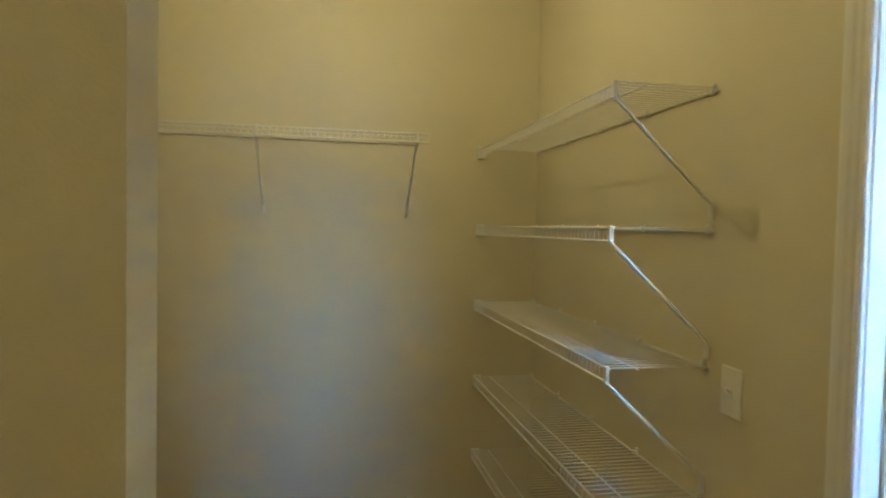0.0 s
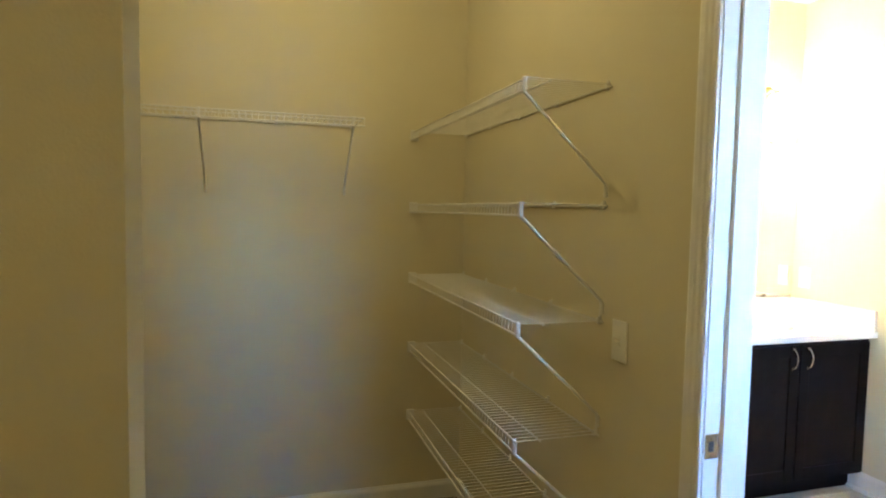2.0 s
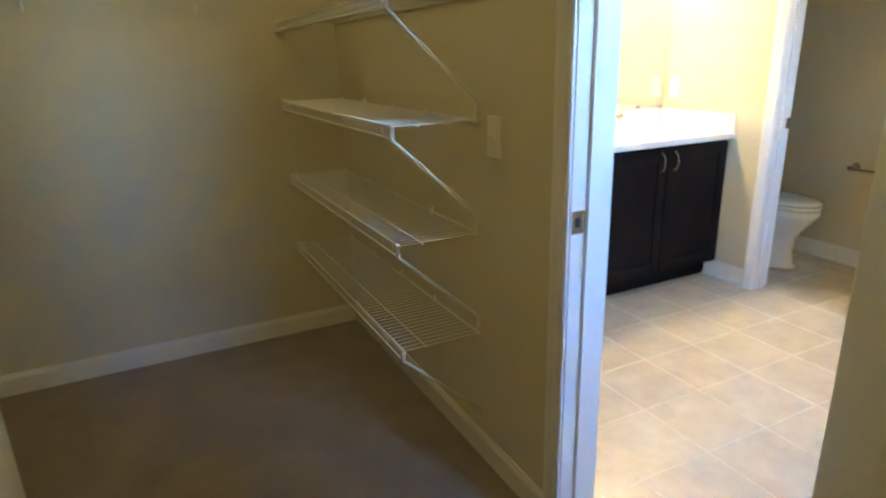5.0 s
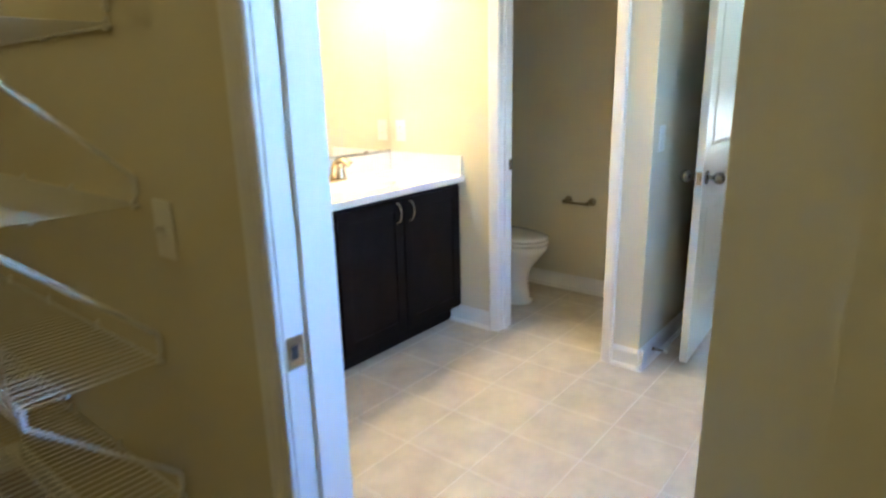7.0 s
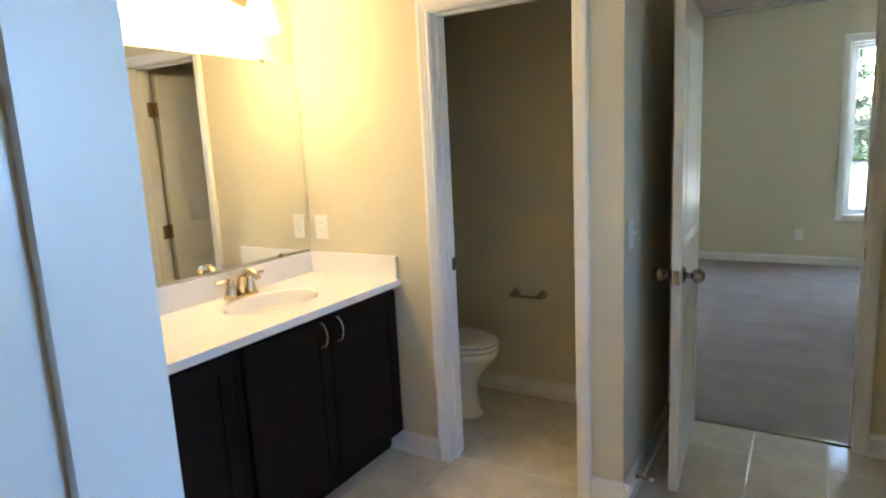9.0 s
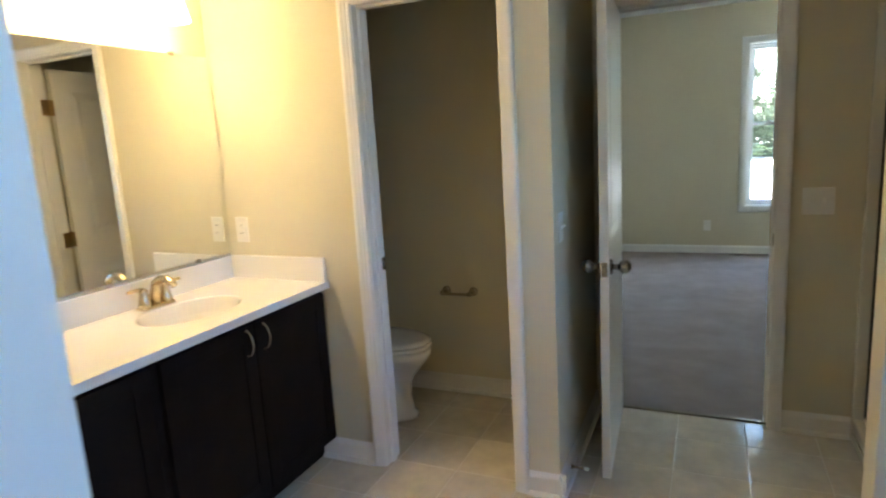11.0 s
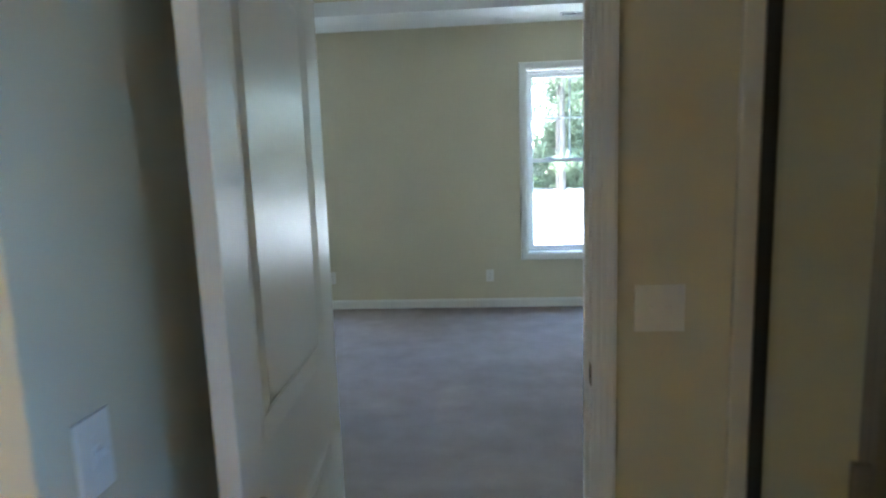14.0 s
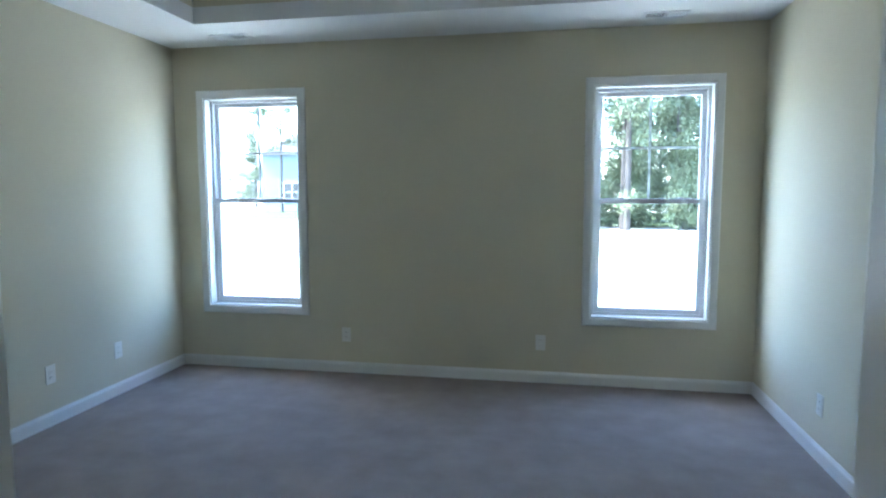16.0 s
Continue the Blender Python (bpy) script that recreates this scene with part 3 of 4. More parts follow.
for s, dz in ((1.05, 0.0), (1.0, -0.004), (0.96, -0.020), (0.88, -0.060), (0.72, -0.105), (0.45, -0.130), (0.12, -0.138)):
    rings.append([bm.verts.new((SINK.x + (p.x - SINK.x) * s, SINK.y + (p.y - SINK.y) * s, TOP + dz)) for p in inner])
rb = [bm.verts.new((p.x, p.y, TOP - 0.032)) for p in outer]
for a, b in [(rb, ro)] + list(zip(rings, rings[1:])):
    for k in range(N):
        j = (k + 1) % N
        bm.faces.new((a[k], a[j], b[j], b[k]))
bm.faces.new(rings[-1])
top = thing("countertop", "glossy white cultured marble vanity top with integral oval bowl", "countertop")
part("slab", bm, MARBLE, top)
bm = bmesh.new()
box(bm, cx0, cx1, NORTH - 0.020, NORTH - 0.001, TOP - 0.001, 0.990, 0.003)
part("backsplash", bm, MARBLE, top)
bm = bmesh.new()
box(bm, WX - 0.021, WX - 0.002, VF - 0.018, NORTH - 0.0205, TOP - 0.001, 0.990, 0.003)
part("side_splash", bm, MARBLE, top)
bm = bmesh.new()
lathe(bm, [(0.022, TOP - 0.140), (0.024, TOP - 0.136), (0.016, TOP - 0.135)], Matrix.Translation((SINK.x, SINK.y, 0)), 20)
part("drain", bm, NICKEL, top, "brushed nickel drain")

# faucet
FX, FY = SINK.x, 3.465
fau = thing("faucet", "brushed nickel two-handle faucet on the vanity top", "faucet")
bm = bmesh.new()
box(bm, FX - 0.078, FX + 0.078, FY - 0.026, FY + 0.026, TOP, TOP + 0.016, 0.007)
part("base", bm, CHAMPAGNE, fau, smooth=True)
bm = bmesh.new()
tube(bm, [(FX, FY, TOP + 0.012), (FX, FY, TOP + 0.060), (FX, FY - 0.012, TOP + 0.098), (FX, FY - 0.042, TOP + 0.118), (FX, FY - 0.080, TOP + 0.120), (FX, FY - 0.108, TOP + 0.106), (FX, FY - 0.118, TOP + 0.092)],
     [0.024, 0.020, 0.0185, 0.0165, 0.0150, 0.0140, 0.0145], 14)
part("spout", bm, CHAMPAGNE, fau, smooth=True)
for s in (-1, 1):
    bm = bmesh.new()
    lathe(bm, [(0.027, TOP + 0.012), (0.026, TOP + 0.024), (0.021, TOP + 0.045), (0.017, TOP + 0.068), (0.018, TOP + 0.080), (0.012, TOP + 0.088)], Matrix.Translation((FX + s * 0.052, FY, 0)), 18)
    hd = part("handle", bm, CHAMPAGNE, fau, smooth=True)
    bm = bmesh.new()
    tube(bm, [(FX + s * 0.050, FY, TOP + 0.083), (FX + s * 0.085, FY - 0.004, TOP + 0.090), (FX + s * 0.128, FY - 0.006, TOP + 0.090)], [0.0095, 0.008, 0.0065], 10)
    part("lever", bm, CHAMPAGNE, hd, smooth=True)

# mirror with its clips
mir = thing("wall_mirror", "large frameless mirror above the vanity", "mirror")
bm = bmesh.new()
vs = [bm.verts.new((x, y, z)) for x, y in ((VX0, NORTH - 0.007), (WX - 0.010, NORTH - 0.018), (WX - 0.010, NORTH - 0.012), (VX0, NORTH - 0.001)) for z in (1.004, 1.915)]
for q in ((0, 1, 3, 2), (2, 3, 5, 4), (4, 5, 7, 6), (6, 7, 1, 0), (0, 2, 4, 6), (1, 7, 5, 3)):
    bm.faces.new([vs[i] for i in q])
part("glass", bm, MIRROR, mir)
for x in (2.5, 3.52):
    for z in (1.004, 1.915):
        bm = bmesh.new()
        box(bm, x - 0.010, x + 0.010, NORTH - 0.022, NORTH, z - 0.008, z + 0.008, 0.001)
        part("clip", bm, BRONZE, mir, "small dark mirror clip")

# vanity light
vl = thing("vanity_light", "brushed nickel vanity light with three lit frosted shades", "wall light")
bm = bmesh.new()
box(bm, 2.76, 3.50, NORTH - 0.022, NORTH, 2.135, 2.235, 0.006)
part("backplate", bm, NICKEL, vl)
for x in (2.83, 3.13, 3.43):
    bm = bmesh.new()
    tube(bm, [(x, NORTH - 0.02, 2.185), (x, NORTH - 0.09, 2.20), (x, NORTH - 0.125, 2.185), (x, NORTH - 0.130, 2.155)], 0.010, 10)
    arm = part("arm", bm, NICKEL, vl)
    bm = bmesh.new()
    lathe(bm, [(0.030, 2.168), (0.040, 2.160), (0.050, 2.13), (0.068, 2.06), (0.078, 2.02), (0.075, 2.02), (0.064, 2.065), (0.045, 2.13), (0.028, 2.155)], Matrix.Translation((x, NORTH - 0.130, 0)), 24)
    sh = part("shade", bm, SHADE, arm, "lit frosted glass shade", smooth=True)

wall_plate("outlet", "white outlet plate beside the mirror above the counter", pose(WX, 3.460, 1.115, 0, 0, -90), 1, "outlet", 0.074, 0.122)
wall_plate("light_switch", "white single switch plate on the toilet room wall", pose(3.845, WS, 1.115, 0, 0, 0), 1, "toggle")
wall_plate("light_switch", "white double switch plate beside the bedroom door", pose(BX, 0.959, 1.116, 0, 0, -90), 2, "toggle", 0.080, 0.122)

# toilet paper holder
tp = thing("toilet_paper_holder", "brushed nickel toilet paper holder on the wall", "paper holder")
for y in (2.800, 2.633):
    bm = bmesh.new()
    m = Matrix.Translation((BX, y, 0.619)) @ Matrix.Rotation(radians(-90), 4, "Y")
    lathe(bm, [(0.026, 0), (0.026, 0.005), (0.020, 0.010), (0.011, 0.016), (0.010, 0.050), (0.014, 0.058), (0.016, 0.068), (0.010, 0.076)], m, 18)
    part("post", bm, NICKEL, tp, smooth=True)
bm = bmesh.new()
rod(bm, (BX - 0.062, 2.800, 0.613), (BX - 0.062, 2.633, 0.613), 0.0085, 12)
part("roller", bm, NICKEL, tp)

# toilet: tank towards +y, bowl front towards -y
TX, TB = 4.24, 3.535
wc = thing("toilet", "white porcelain toilet with its lid closed", "toilet")


def oval(bm, rows, cap=True, steps=32):
    """Stack of ovals: (z, centre y, half width, half length to the front, half length to the back)."""
    rings = []
    for z, cy, hw, hf, hb in rows:
        ring = []
        for k in range(steps):
            a = 2 * math.pi * k / steps
            s = math.sin(a)
            ring.append(bm.verts.new((TX + hw * math.cos(a), cy + 0.140 + s * (hb if s > 0 else hf), z)))
        rings.append(ring)
    for a, b in zip(rings, rings[1:]):
        for k in range(steps):
            j = (k + 1) % steps
            bm.faces.new((a[k], a[j], b[j], b[k]))
    if cap:
        bm.faces.new(rings[0][::-1])
        bm.faces.new(rings[-1])


bm = bmesh.new()
oval(bm, [(0.0, 3.00, 0.128, 0.296, 0.24), (0.022, 3.00, 0.128, 0.296, 0.24), (0.034, 3.00, 0.114, 0.276, 0.24), (0.12, 3.00, 0.106, 0.260, 0.24), (0.20, 2.98, 0.108, 0.248, 0.25), (0.25, 2.96, 0.125, 0.258, 0.27),
          (0.31, 2.93, 0.155, 0.280, 0.30), (0.355, 2.92, 0.178, 0.305, 0.31), (0.382, 2.92, 0.184, 0.312, 0.31), (0.393, 2.92, 0.178, 0.305, 0.31)])
part("bowl", bm, PORCELAIN, wc, smooth=True)
bm = bmesh.new()
oval(bm, [(0.402, 2.915, 0.180, 0.306, 0.25), (0.406, 2.915, 0.186, 0.312, 0.255), (0.418, 2.915, 0.186, 0.312, 0.255), (0.421, 2.915, 0.180, 0.306, 0.25)])
part("seat", bm, PORCELAIN, wc, smooth=True)
bm = bmesh.new()
oval(bm, [(0.428, 2.915, 0.180, 0.302, 0.25), (0.432, 2.915, 0.185, 0.308, 0.255), (0.441, 2.915, 0.184, 0.308, 0.255), (0.450, 2.915, 0.160, 0.280, 0.23), (0.453, 2.915, 0.09, 0.18, 0.15)])
part("lid", bm, PORCELAIN, wc, smooth=True)
bm = bmesh.new()
box(bm, TX - 0.21, TX + 0.21, TB - 0.19, TB, 0.39, 0.735, 0.025)
box(bm, TX - 0.12, TX + 0.12, 3.24, TB, 0.25, 0.40, 0.02)
part("tank", bm, PORCELAIN, wc)
bm = bmesh.new()
box(bm, TX - 0.22, TX + 0.22, TB - 0.20, TB + 0.005, 0.737, 0.770, 0.010)
part("tank_lid", bm, PORCELAIN, wc)
bm = bmesh.new()
tube(bm, [(TX - 0.15, TB - 0.19, 0.68), (TX - 0.15, TB - 0.205, 0.68), (TX - 0.09, TB - 0.21, 0.672)], 0.007, 8)
part("flush_lever", bm, NICKEL, wc)

# door stop on the baseboard behind the bedroom door
ds = thing("door_stop", "spring door stop with a white tip on the baseboard", "door stop")
bm = bmesh.new()
lathe(bm, [(0.012, 0), (0.010, 0.006), (0.006, 0.010), (0.006, 0.055)], Matrix.Translation((3.90, WS - 0.013, 0.055)) @ Matrix.Rotation(radians(90), 4, "X"), 12)
part("spring", bm, NICKEL, ds)
bm = bmesh.new()
lathe(bm, [(0.008, 0.055), (0.009, 0.060), (0.008, 0.072), (0.003, 0.075)], Matrix.Translation((3.90, WS - 0.013, 0.055)) @ Matrix.Rotation(radians(90), 4, "X"), 12)
part("tip", bm, PLASTIC, ds, "white rubber tip")

# ---- shower ----
SY = 0.725                    # plane of the glass
SX0, SX1, POST = SW1, BX, 4.13
sh = thing("shower_stall", "cream moulded shower surround with a low threshold", "shower")
bm = bmesh.new()
box(bm, SX0, SX1, SOUTH, SY + 0.055, 0.0, 0.04)
box(bm, SX0, SX1, SY - 0.045, SY + 0.055, 0.04, 0.105, 0.012)
part("base", bm, FIBRE, sh)
for r in ((SX1 - 0.028, SX1 - 0.001, SOUTH, SY + 0.06), (SX0 + 0.001, SX0 + 0.028, SOUTH, SY + 0.06), (SX0 + 0.028, SX1 - 0.028, SOUTH + 0.001, SOUTH + 0.028)):
    bm = bmesh.new()
    box(bm, *r, 0.04, 1.93, 0.005)
    part("wall_panel", bm, FIBRE, sh)
val = thing("shower_valve", "round satin nickel shower valve on the surround", "shower valve")
bm = bmesh.new()
m = Matrix.Translation((SX1 - 0.028, 0.29, 1.23)) @ Matrix.Rotation(radians(-90), 4, "Y")
lathe(bm, [(0.085, 0), (0.085, 0.006), (0.070, 0.014), (0.030, 0.018), (0.028, 0.05), (0.020, 0.055)], m, 28)
part("escutcheon", bm, NICKEL, val, smooth=True)
bm = bmesh.new()
tube(bm, [(SX1 - 0.075, 0.29, 1.23), (SX1 - 0.085, 0.29, 1.20), (SX1 - 0.090, 0.29, 1.15)], [0.012, 0.009, 0.007], 10)
part("lever", bm, NICKEL, val, smooth=True)
enc = thing("shower_enclosure", "satin metal framed glass shower door and fixed panel", "shower door")
ZB, ZT = 0.106, 1.885
for nm, r in (("header", (SX0 + 0.028, SX1 - 0.028, SY - 0.020, SY + 0.020, ZT - 0.040, ZT)), ("sill", (SX0 + 0.028, SX1 - 0.028, SY - 0.018, SY + 0.018, ZB, ZB + 0.025)),
              ("jamb", (SX1 - 0.053, SX1 - 0.028, SY - 0.016, SY + 0.016, ZB + 0.025, ZT - 0.040)), ("jamb", (SX0 + 0.028, SX0 + 0.053, SY - 0.016, SY + 0.016, ZB + 0.025, ZT - 0.040)),
              ("post", (POST - 0.016, POST + 0.016, SY - 0.016, SY + 0.018, ZB + 0.025, ZT - 0.040))):
    bm = bmesh.new()
    box(bm, *r, 0.003)
    part(nm, bm, BRONZE, enc)
bm = bmesh.new()
box(bm, POST + 0.016, SX1 - 0.053, SY - 0.003, SY + 0.003, ZB + 0.025, ZT - 0.040)
part("fixed_pane", bm, SHOWERGLASS, enc, "clear glass").visible_shadow = False
DX0, DX1 = SX0 + 0.060, POST - 0.022
bm = bmesh.new()
for r in ((DX0, DX0 + 0.024, ZB + 0.030, ZT - 0.045), (DX1 - 0.024, DX1, ZB + 0.030, ZT - 0.045)):
    box(bm, r[0], r[1], SY + 0.002, SY + 0.024, r[2], r[3], 0.002)
for z in (ZB + 0.030, ZT - 0.069):
    box(bm, DX0 + 0.024, DX1 - 0.024, SY + 0.002, SY + 0.024, z, z + 0.024, 0.002)
sd = part("door", bm, BRONZE, enc)
for sx in (SX1 - 0.0575, POST - 0.0215):
    bm = bmesh.new()
    box(bm, sx, sx + 0.0042, SY - 0.010, SY + 0.021, ZB + 0.026, ZT - 0.041)
    part("seal", bm, DARK, enc, "black rubber seal")
bm = bmesh.new()
box(bm, DX0 + 0.020, DX1 - 0.020, SY + 0.010, SY + 0.016, ZB + 0.050, ZT - 0.065)
part("pane", bm, SHOWERGLASS, sd, "clear glass").visible_shadow = False
bm = bmesh.new()
box(bm, DX1 - 0.020, DX1 - 0.004, SY + 0.024, SY + 0.055, 0.86, 0.98, 0.004)
part("handle", bm, BRONZE, sd)

# window over the far end of the bathroom
win = thing("window_3", "small unseen white window with an added blue filter pane", "window", kind="structure")
bm = bmesh.new()
for r in ((2.02, 2.06, 1.22, 2.08), (2.84, 2.88, 1.22, 2.08), (2.06, 2.84, 1.22, 1.26), (2.06, 2.84, 2.04, 2.08)):
    box(bm, r[0], r[1], SOUTH - 0.12, SOUTH - 0.06, r[2], r[3])
part("frame", bm, VINYL, win)
# this pane's colour is a light filter: it blues and dims the daylight
bm = bmesh.new()
box(bm, 2.055, 2.845, SOUTH - 0.092, SOUTH - 0.088, 1.255, 2.045)
part("pane", bm, BLUE_FILTER, win, "added blue pane tinting the daylight")

# ---- bedroom ----
def double_hung(name, a, b, z0, z1, xf):
    """Casing, reveal, vinyl frame, two sashes; upper sash with a cross of bars."""
    root = thing(name, "white double-hung window with a moulded casing, closed", "window", kind="structure")
    bm = bmesh.new()
    prof = [(-0.002, 0.0), (-0.002, 0.012), (0.008, 0.016), (0.050, 0.018), (0.060, 0.014), (0.063, 0.0)]
    st = [lambda w, d: (xf - d, a - w, z0 - w), lambda w, d: (xf - d, b + w, z0 - w), lambda w, d: (xf - d, b + w, z1 + w), lambda w, d: (xf - d, a - w, z1 + w)]
    moulding(bm, st, prof, closed=True)
    part("casing", bm, TRIM, root)
    bm = bmesh.new()
    for r in ((a, a + 0.012, z0, z1), (b - 0.012, b, z0, z1), (a + 0.012, b - 0.012, z0, z0 + 0.012), (a + 0.012, b - 0.012, z1 - 0.012, z1)):
        box(bm, xf - 0.001, xf + 0.085, *r)
    part("reveal", bm, TRIM, root)
    bm = bmesh.new()
    f = 0.034
    x0, x1 = xf + 0.085, xf + 0.165
    for r in ((a, a + f, z0, z1), (b - f, b, z0, z1), (a + f, b - f, z0, z0 + f), (a + f, b - f, z1 - f, z1)):
        box(bm, x0, x1, *r, 0.002)
    part("frame", bm, VINYL, root)
    mid = (z0 + z1) / 2 + 0.02
    for nm, za, zb, xs in (("lower_sash", z0 + f, mid + 0.018, x0 + 0.006), ("upper_sash", mid - 0.018, z1 - f, x0 + 0.040)):
        bm = bmesh.new()
        w = 0.036
        for r in ((a + f, a + f + w, za, zb), (b - f - w, b - f, za, zb), (a + f + w, b - f - w, za, za + w), (a + f + w, b - f - w, zb - w, zb)):
            box(bm, xs, xs + 0.030, *r, 0.002)
        sash = part(nm, bm, VINYL, root)
        bm = bmesh.new()
        box(bm, xs + 0.013, xs + 0.017, a + f + w - 0.004, b - f - w + 0.004, za + w - 0.004, zb - w + 0.004)
        pane = part("pane", bm, GLASS, sash, "clear window glass")
        pane.visible_shadow = False
        if nm == "upper_sash":
            cy, cz = (a + b) / 2, (za + zb) / 2
            for r in ((cy - 0.008, cy + 0.008, za + w, zb - w), (a + f + w, b - f - w, cz - 0.008, cz + 0.008)):
                bm = bmesh.new()
                box(bm, xs + 0.018, xs + 0.025, *r)
                part("muntin", bm, VINYL, sash)
        else:
            for y in (a + 0.25 * (b - a), a + 0.75 * (b - a)):
                bm = bmesh.new()
                box(bm, xs - 0.012, xs + 0.006, y - 0.028, y + 0.028, zb - 0.004, zb + 0.010, 0.003)
                part("sash_lock", bm, VINYL, sash)


for i, (a, b) in enumerate(WIN):
    double_hung(f"window_{i + 1}", a, b, WZ0, WZ1, EX)
for m in (pose(EX, 3.044, 0.331, 0, 0, -90), pose(EX, 1.427, 0.331, 0, 0, -90), pose(8.243, BN, 0.344), pose(7.615, BN, 0.344), pose(7.924, BS, 0.325, 0, 0, 180)):
    wall_plate("outlet", "white outlet plate low on the bedroom wall", m, 1, "outlet", 0.078, 0.122)


def ceiling_vent(cx, cy):
    root = thing("ceiling_vent", "white slatted air vent in the ceiling border", "ceiling vent", group="bedroom ceiling vents")
    l, w = 0.30, 0.15
    bm = bmesh.new()
    for r in ((cx - w / 2, cx + w / 2, cy - l / 2, cy - l / 2 + 0.022), (cx - w / 2, cx + w / 2, cy + l / 2 - 0.022, cy + l / 2), (cx - w / 2, cx - w / 2 + 0.022, cy - l / 2 + 0.022, cy + l / 2 - 0.022),
              (cx + w / 2 - 0.022, cx + w / 2, cy - l / 2 + 0.022, cy + l / 2 - 0.022), (cx - w / 2 + 0.022, cx + w / 2 - 0.022, cy - 0.005, cy + 0.005)):
        box(bm, *r, H - 0.007, H - 0.0005)
    part("frame", bm, VINYL, root)
    # flat dark sheet on the ceiling in place of the duct's shade
    bm = bmesh.new()
    box(bm, cx - w / 2 + 0.02, cx + w / 2 - 0.02, cy - l / 2 + 0.02, cy + l / 2 - 0.02, H - 0.0012, H - 0.0004)
    part("duct_opening", bm, DARK, root, "dark sheet for the shade in the duct")
    for side in (-1, 1):
        for i in range(10):
            y = cy + side * (0.012 + 0.0115 * (i + 0.5))
            bm = bmesh.new()
            d = 0.006 * side
            vs = [bm.verts.new(p) for p in ((cx - w / 2 + 0.022, y - d, H - 0.0015), (cx + w / 2 - 0.022, y - d, H - 0.0015), (cx + w / 2 - 0.022, y + d * 0.2, H - 0.009), (cx - w / 2 + 0.022, y + d * 0.2, H - 0.009))]
            ws = [bm.verts.new(v.co + Vector((0, 0.0012, 0))) for v in vs]
            bm.faces.new(vs)
            bm.faces.new(ws[::-1])
            for i0 in range(4):
                j0 = (i0 + 1) % 4
                bm.faces.new((vs[i0], vs[j0], ws[j0], ws[i0]))
            part("slat", bm, VINYL, root)


ceiling_vent(8.79, 3.85)
ceiling_vent(8.79, 0.60)

# ---- outdoors ----
GZ = -0.45
bm = bmesh.new()
for q in (((-400, -500), (800, -500), (800, 500), (-400, 500)),):
    bm.faces.new([bm.verts.new((x, y, GZ)) for x, y in q])
setting("ground", bm, LAWN, "pale sunlit bare ground reaching to the horizon", "ground")
bm = bmesh.new()
rng = random.Random(7)
rows = []
for y in range(-60, 101, 4):
    near, far = (40, 62) if y < 9 else (45, 63)
    rows.append([bm.verts.new((x + 1.0 * rng.uniform(-1, 1), y, GZ + 0.05)) for x in (near, far)])
for (p, q), (r, s) in zip(rows, rows[1:]):
    bm.faces.new((p, q, s, r))
setting("lawn", bm, GRASS, "strip of green lawn before the trees", "lawn")


def tree(name, label, height, crown_from, spread, leaves, seed, leaf=0.42):
    rng = random.Random(seed)
    root = thing(name, label, "tree")
    bm = bmesh.new()
    lean = (rng.uniform(-0.4, 0.4), rng.uniform(-0.4, 0.4))
    n = 8
    spine = [Vector((lean[0] * (i / n) ** 2, lean[1] * (i / n) ** 2, height * i / n)) for i in range(n + 1)]
    tube(bm, spine, [0.13 * (1 - 0.8 * i / n) + 0.02 for i in range(n + 1)], 8)
    tips = []
    for k in range(26):
        h = height * (crown_from + (1 - crown_from) * (k + rng.random()) / 26)
        base = Vector((lean[0] * (h / height) ** 2, lean[1] * (h / height) ** 2, h))
        ang = rng.uniform(0, 6.28)
        reach = spread * (1.05 - 0.75 * max(0.0, (h / height - crown_from) / (1 - crown_from))) * rng.uniform(0.5, 1.1)
        tip = base + Vector((reach * math.cos(ang), reach * math.sin(ang), reach * rng.uniform(-0.05, 0.55)))
        tube(bm, [base, base.lerp(tip, 0.5) + Vector((0, 0, 0.1)), tip], [0.05, 0.03, 0.008], 5)
        tips.append((base, tip))
    part("trunk", bm, BARK, root)
    bm = bmesh.new()
    for i in range(leaves):
        base, tip = tips[rng.randrange(len(tips))]
        p = base.lerp(tip, rng.uniform(0.35, 1.08)) + Vector([rng.gauss(0, 0.28) for _ in range(3)])
        q = Euler((rng.uniform(0, 6.28), rng.uniform(0, 6.28), rng.uniform(0, 6.28))).to_quaternion()
        s = leaf * rng.uniform(0.4, 1.0)
        bm.faces.new([bm.verts.new(p + q @ Vector(v) * s) for v in ((-0.5, 0, 0), (0, -0.28, 0.05), (0.55, 0, 0), (0, 0.28, -0.05))])
    part("crown", bm, LEAF, root)
    return root


pine = tree("pine_tree", "tall slender pine with a sparse green crown at the wood's edge", 15.0, 0.30, 2.2, 7500, 3, 0.20)
leafy = tree("leafy_tree", "leafy green tree at the wood's edge", 8.5, 0.06, 2.3, 9500, 5, 0.22)
shrub = tree("shrub", "low green shrub under the trees", 3.2, 0.03, 1.5, 4500, 9, 0.17)
pine.matrix_world, leafy.matrix_world, shrub.matrix_world = pose(37, -2.2, GZ), pose(38.5, -5.2, GZ), pose(36.5, -7.5, GZ)
rng = random.Random(21)
for ob, count, x0, x1, y0, y1 in ((pine, 26, 35, 48, -22, 12), (leafy, 17, 37, 46, -22, 11), (shrub, 26, 35.5, 40, -20, 9)):
    for i in range(count):
        y = y0 + (y1 - y0) * (i + rng.random()) / count
        c = copy_thing(ob, pose(rng.uniform(x0, x1), y, GZ, 0, 0, rng.uniform(0, 360)))
        c.scale = [rng.uniform(0.8, 1.2)] * 3
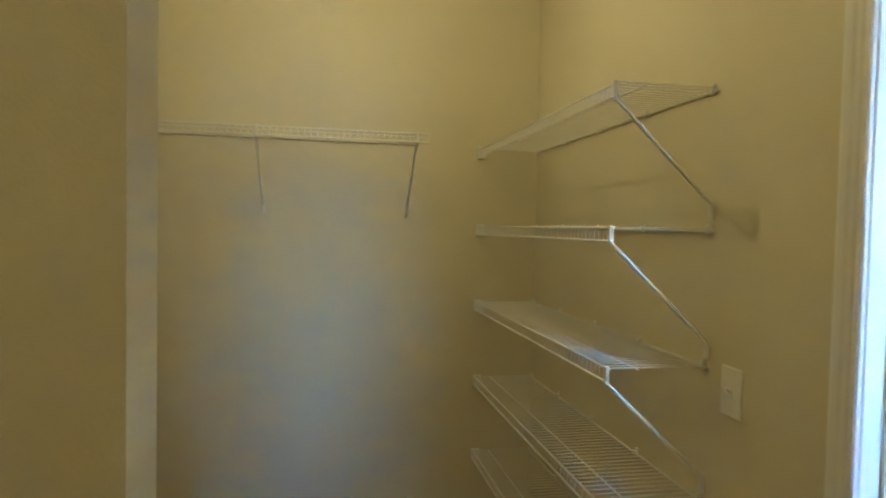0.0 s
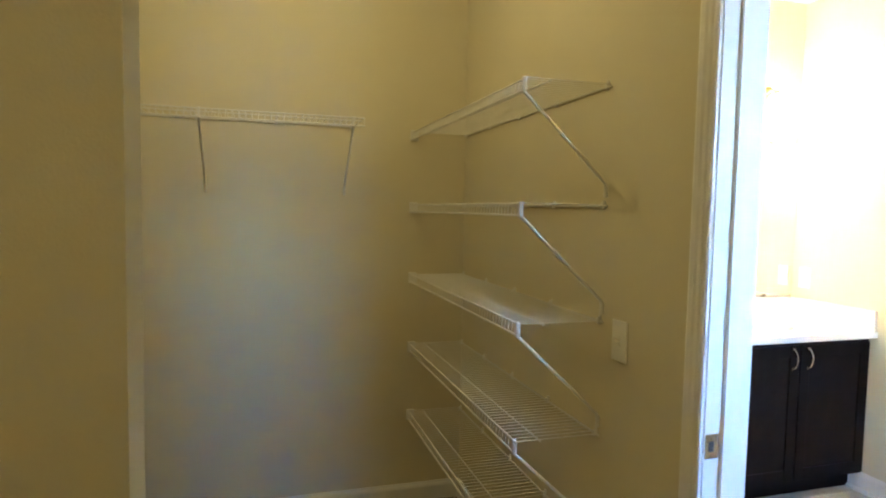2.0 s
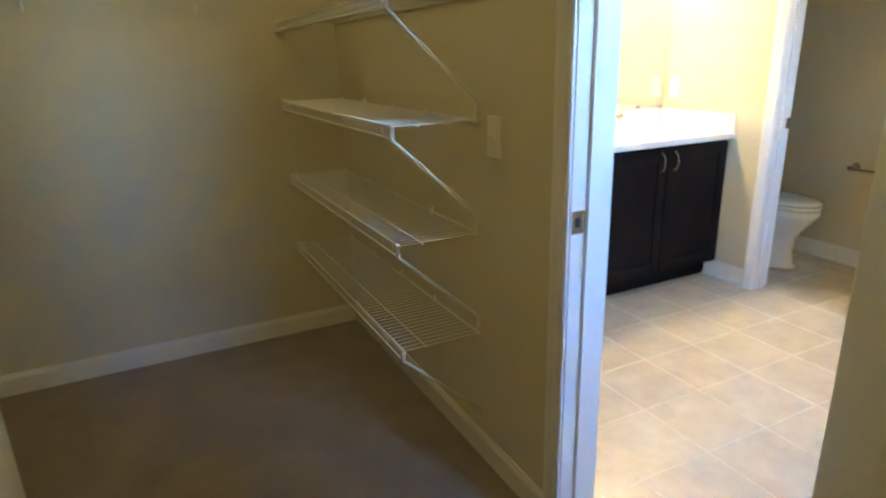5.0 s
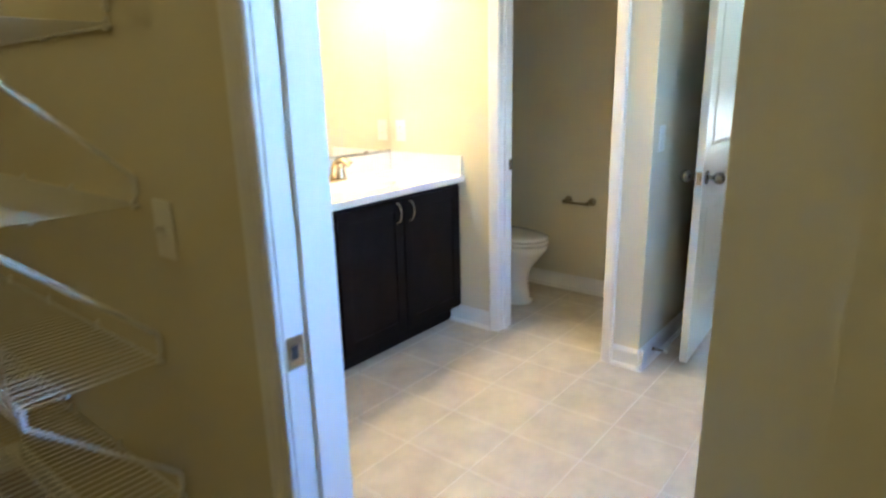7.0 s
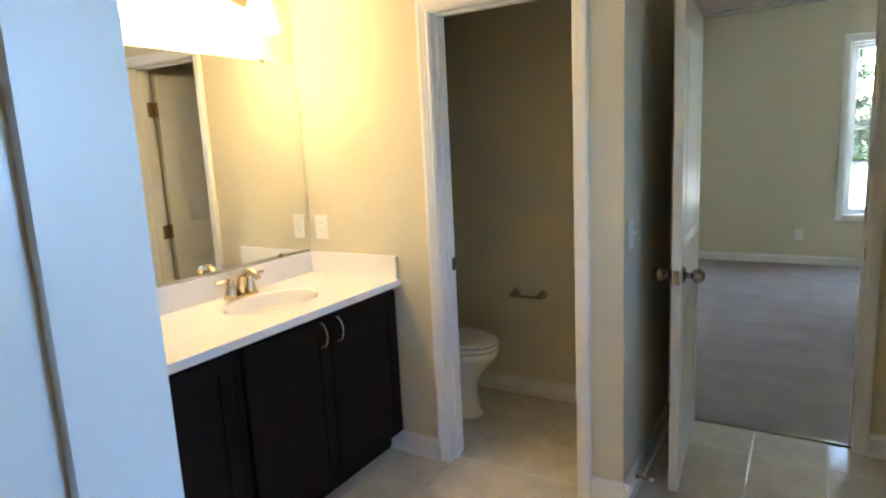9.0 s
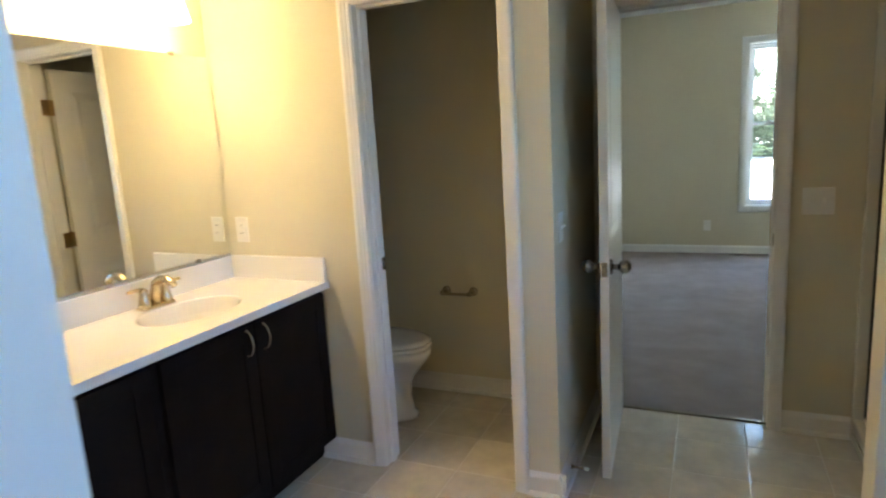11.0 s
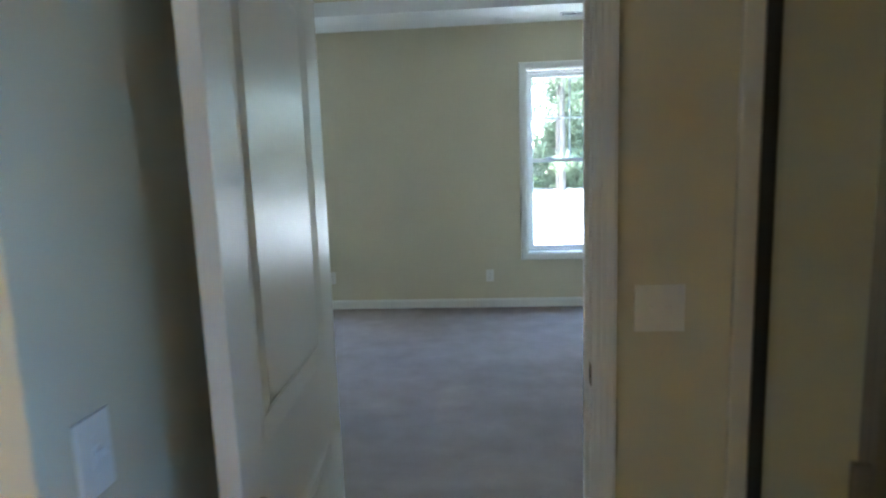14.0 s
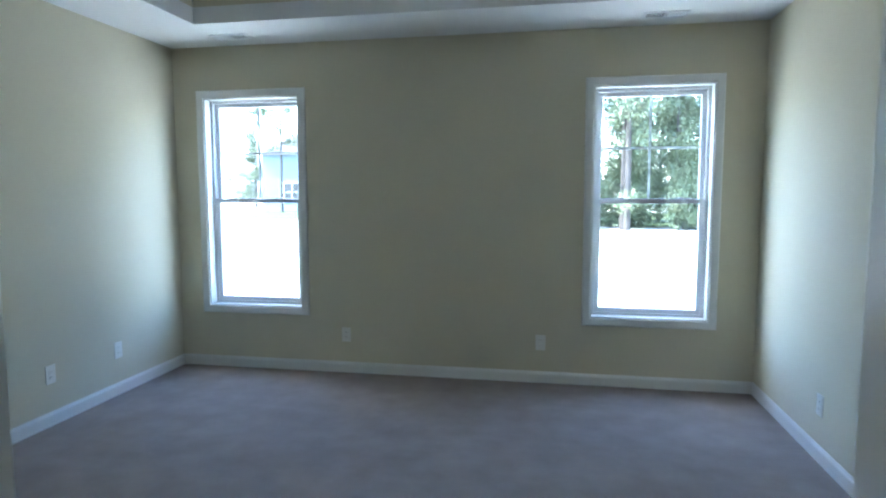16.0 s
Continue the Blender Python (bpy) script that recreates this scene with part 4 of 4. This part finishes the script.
broad = tree("broadleaf_tree", "tall broadleaf tree with a high sparse crown before the houses", 14.0, 0.42, 3.6, 5200, 14, 0.30)
broad.matrix_world = pose(58, 26.6, GZ, 0, 0, 70)
for x, y, s in ((62, 38.5, 1.0), (58, 22, 1.0), (75, 38, 1.1), (80, 46, 1.0)):
    c = copy_thing(leafy, pose(x, y, GZ, 0, 0, 40 * x))
    c.scale = (s, s, s)


def house(name, label, x, y, w, d, h, wallmat, windows, turn=0):
    """A gabled house; its front at x = 0 faces -x, width along y."""
    root = thing(name, label, "house")
    bm = bmesh.new()
    box(bm, 0, d, -w / 2, w / 2, 0, h)
    part("wall", bm, wallmat, root)
    bm = bmesh.new()
    r = h + w * 0.22
    vs = [[bm.verts.new((xx, yy, zz)) for yy, zz in ((-w / 2 - 0.4, h - 0.05), (0, r), (w / 2 + 0.4, h - 0.05), (w / 2 + 0.4, h - 0.25), (-w / 2 - 0.4, h - 0.25))] for xx in (-0.4, d + 0.4)]
    for k in range(5):
        j = (k + 1) % 5
        bm.faces.new((vs[0][k], vs[0][j], vs[1][j], vs[1][k]))
    bm.faces.new(vs[0][::-1])
    bm.faces.new(vs[1])
    part("roof", bm, SHINGLE, root)
    for wy, wz, ww, wh in windows:
        bm = bmesh.new()
        for q in ((wy - ww / 2 - 0.1, wy - ww / 2, wz, wz + wh), (wy + ww / 2, wy + ww / 2 + 0.1, wz, wz + wh), (wy - ww / 2 - 0.1, wy + ww / 2 + 0.1, wz - 0.1, wz), (wy - ww / 2 - 0.1, wy + ww / 2 + 0.1, wz + wh, wz + wh + 0.1),
                  (wy - 0.03, wy + 0.03, wz, wz + wh), (wy - ww / 2, wy - 0.03, wz + wh / 2 - 0.03, wz + wh / 2 + 0.03), (wy + 0.03, wy + ww / 2, wz + wh / 2 - 0.03, wz + wh / 2 + 0.03)):
            box(bm, -0.06, 0.02, *q)
        win = part("window", bm, VINYL, root)
        bm = bmesh.new()
        box(bm, -0.03, -0.015, wy - ww / 2, wy + ww / 2, wz, wz + wh)
        part("pane", bm, DARK, win, "dark glass")
    root.matrix_world = pose(x, y, GZ, 0, 0, turn)


house("house", "blue-grey sided house across the lawn", 64, 25.8, 11.5, 9, 6.1, SIDING_BLUE, ((2.45, 1.1, 1.8, 1.8), (-2.5, 1.2, 1.6, 1.7)), 0)
house("house", "white sided house across the lawn", 78, 44.5, 13, 10, 4.4, SIDING, ((-3.5, 1.0, 3.2, 1.2), (2.5, 1.0, 1.4, 1.5), (-4.6, 3.0, 0.9, 0.9), (-1.5, 3.0, 0.9, 0.9)), 0)

# ---- floor tiles ----
PITCH, GAP = 0.302, 0.005
def tile_mesh(w, l):
    bm = bmesh.new()
    c, z0, z1 = 0.002, -0.0045, 0.0
    lo = [bm.verts.new(p) for p in ((0, 0, z0), (w, 0, z0), (w, l, z0), (0, l, z0))]
    mi = [bm.verts.new((v.co.x, v.co.y, z1 - 0.0012)) for v in lo]
    hi = [bm.verts.new(p) for p in ((c, c, z1), (w - c, c, z1), (w - c, l - c, z1), (c, l - c, z1))]
    for a, b in ((lo, mi), (mi, hi)):
        for k in range(4):
            j = (k + 1) % 4
            bm.faces.new((a[k], a[j], b[j], b[k]))
    bm.faces.new(hi)
    bmesh.ops.recalc_face_normals(bm, faces=bm.faces)
    me = bpy.data.meshes.new("tile")
    bm.to_mesh(me)
    bm.free()
    me.materials.append(TILE)
    return me


tiles = {}
floor_ob = bpy.data.objects["floor_bathroom"]
OX, OY = 4.705, 1.231
xs = [OX - PITCH * k for k in range(0, 12)]
ysl = [OY + PITCH * k for k in range(-5, 9)]
for x1 in xs:
    for y0 in ysl:
        a0, a1 = max(x1 - PITCH + GAP, 1.660), min(x1, 4.666)
        b0, b1 = max(y0, SOUTH), min(y0 + PITCH - GAP, NORTH)
        if a1 - a0 < 0.02 or b1 - b0 < 0.02 or (a0 >= SX0 and b1 < SY):
            continue
        key = (round(a1 - a0, 3), round(b1 - b0, 3))
        if key not in tiles:
            tiles[key] = tile_mesh(*key)
        ob = new("tile", tiles[key])
        ob.location = (a0, b0, 0)
        ob.parent = floor_ob
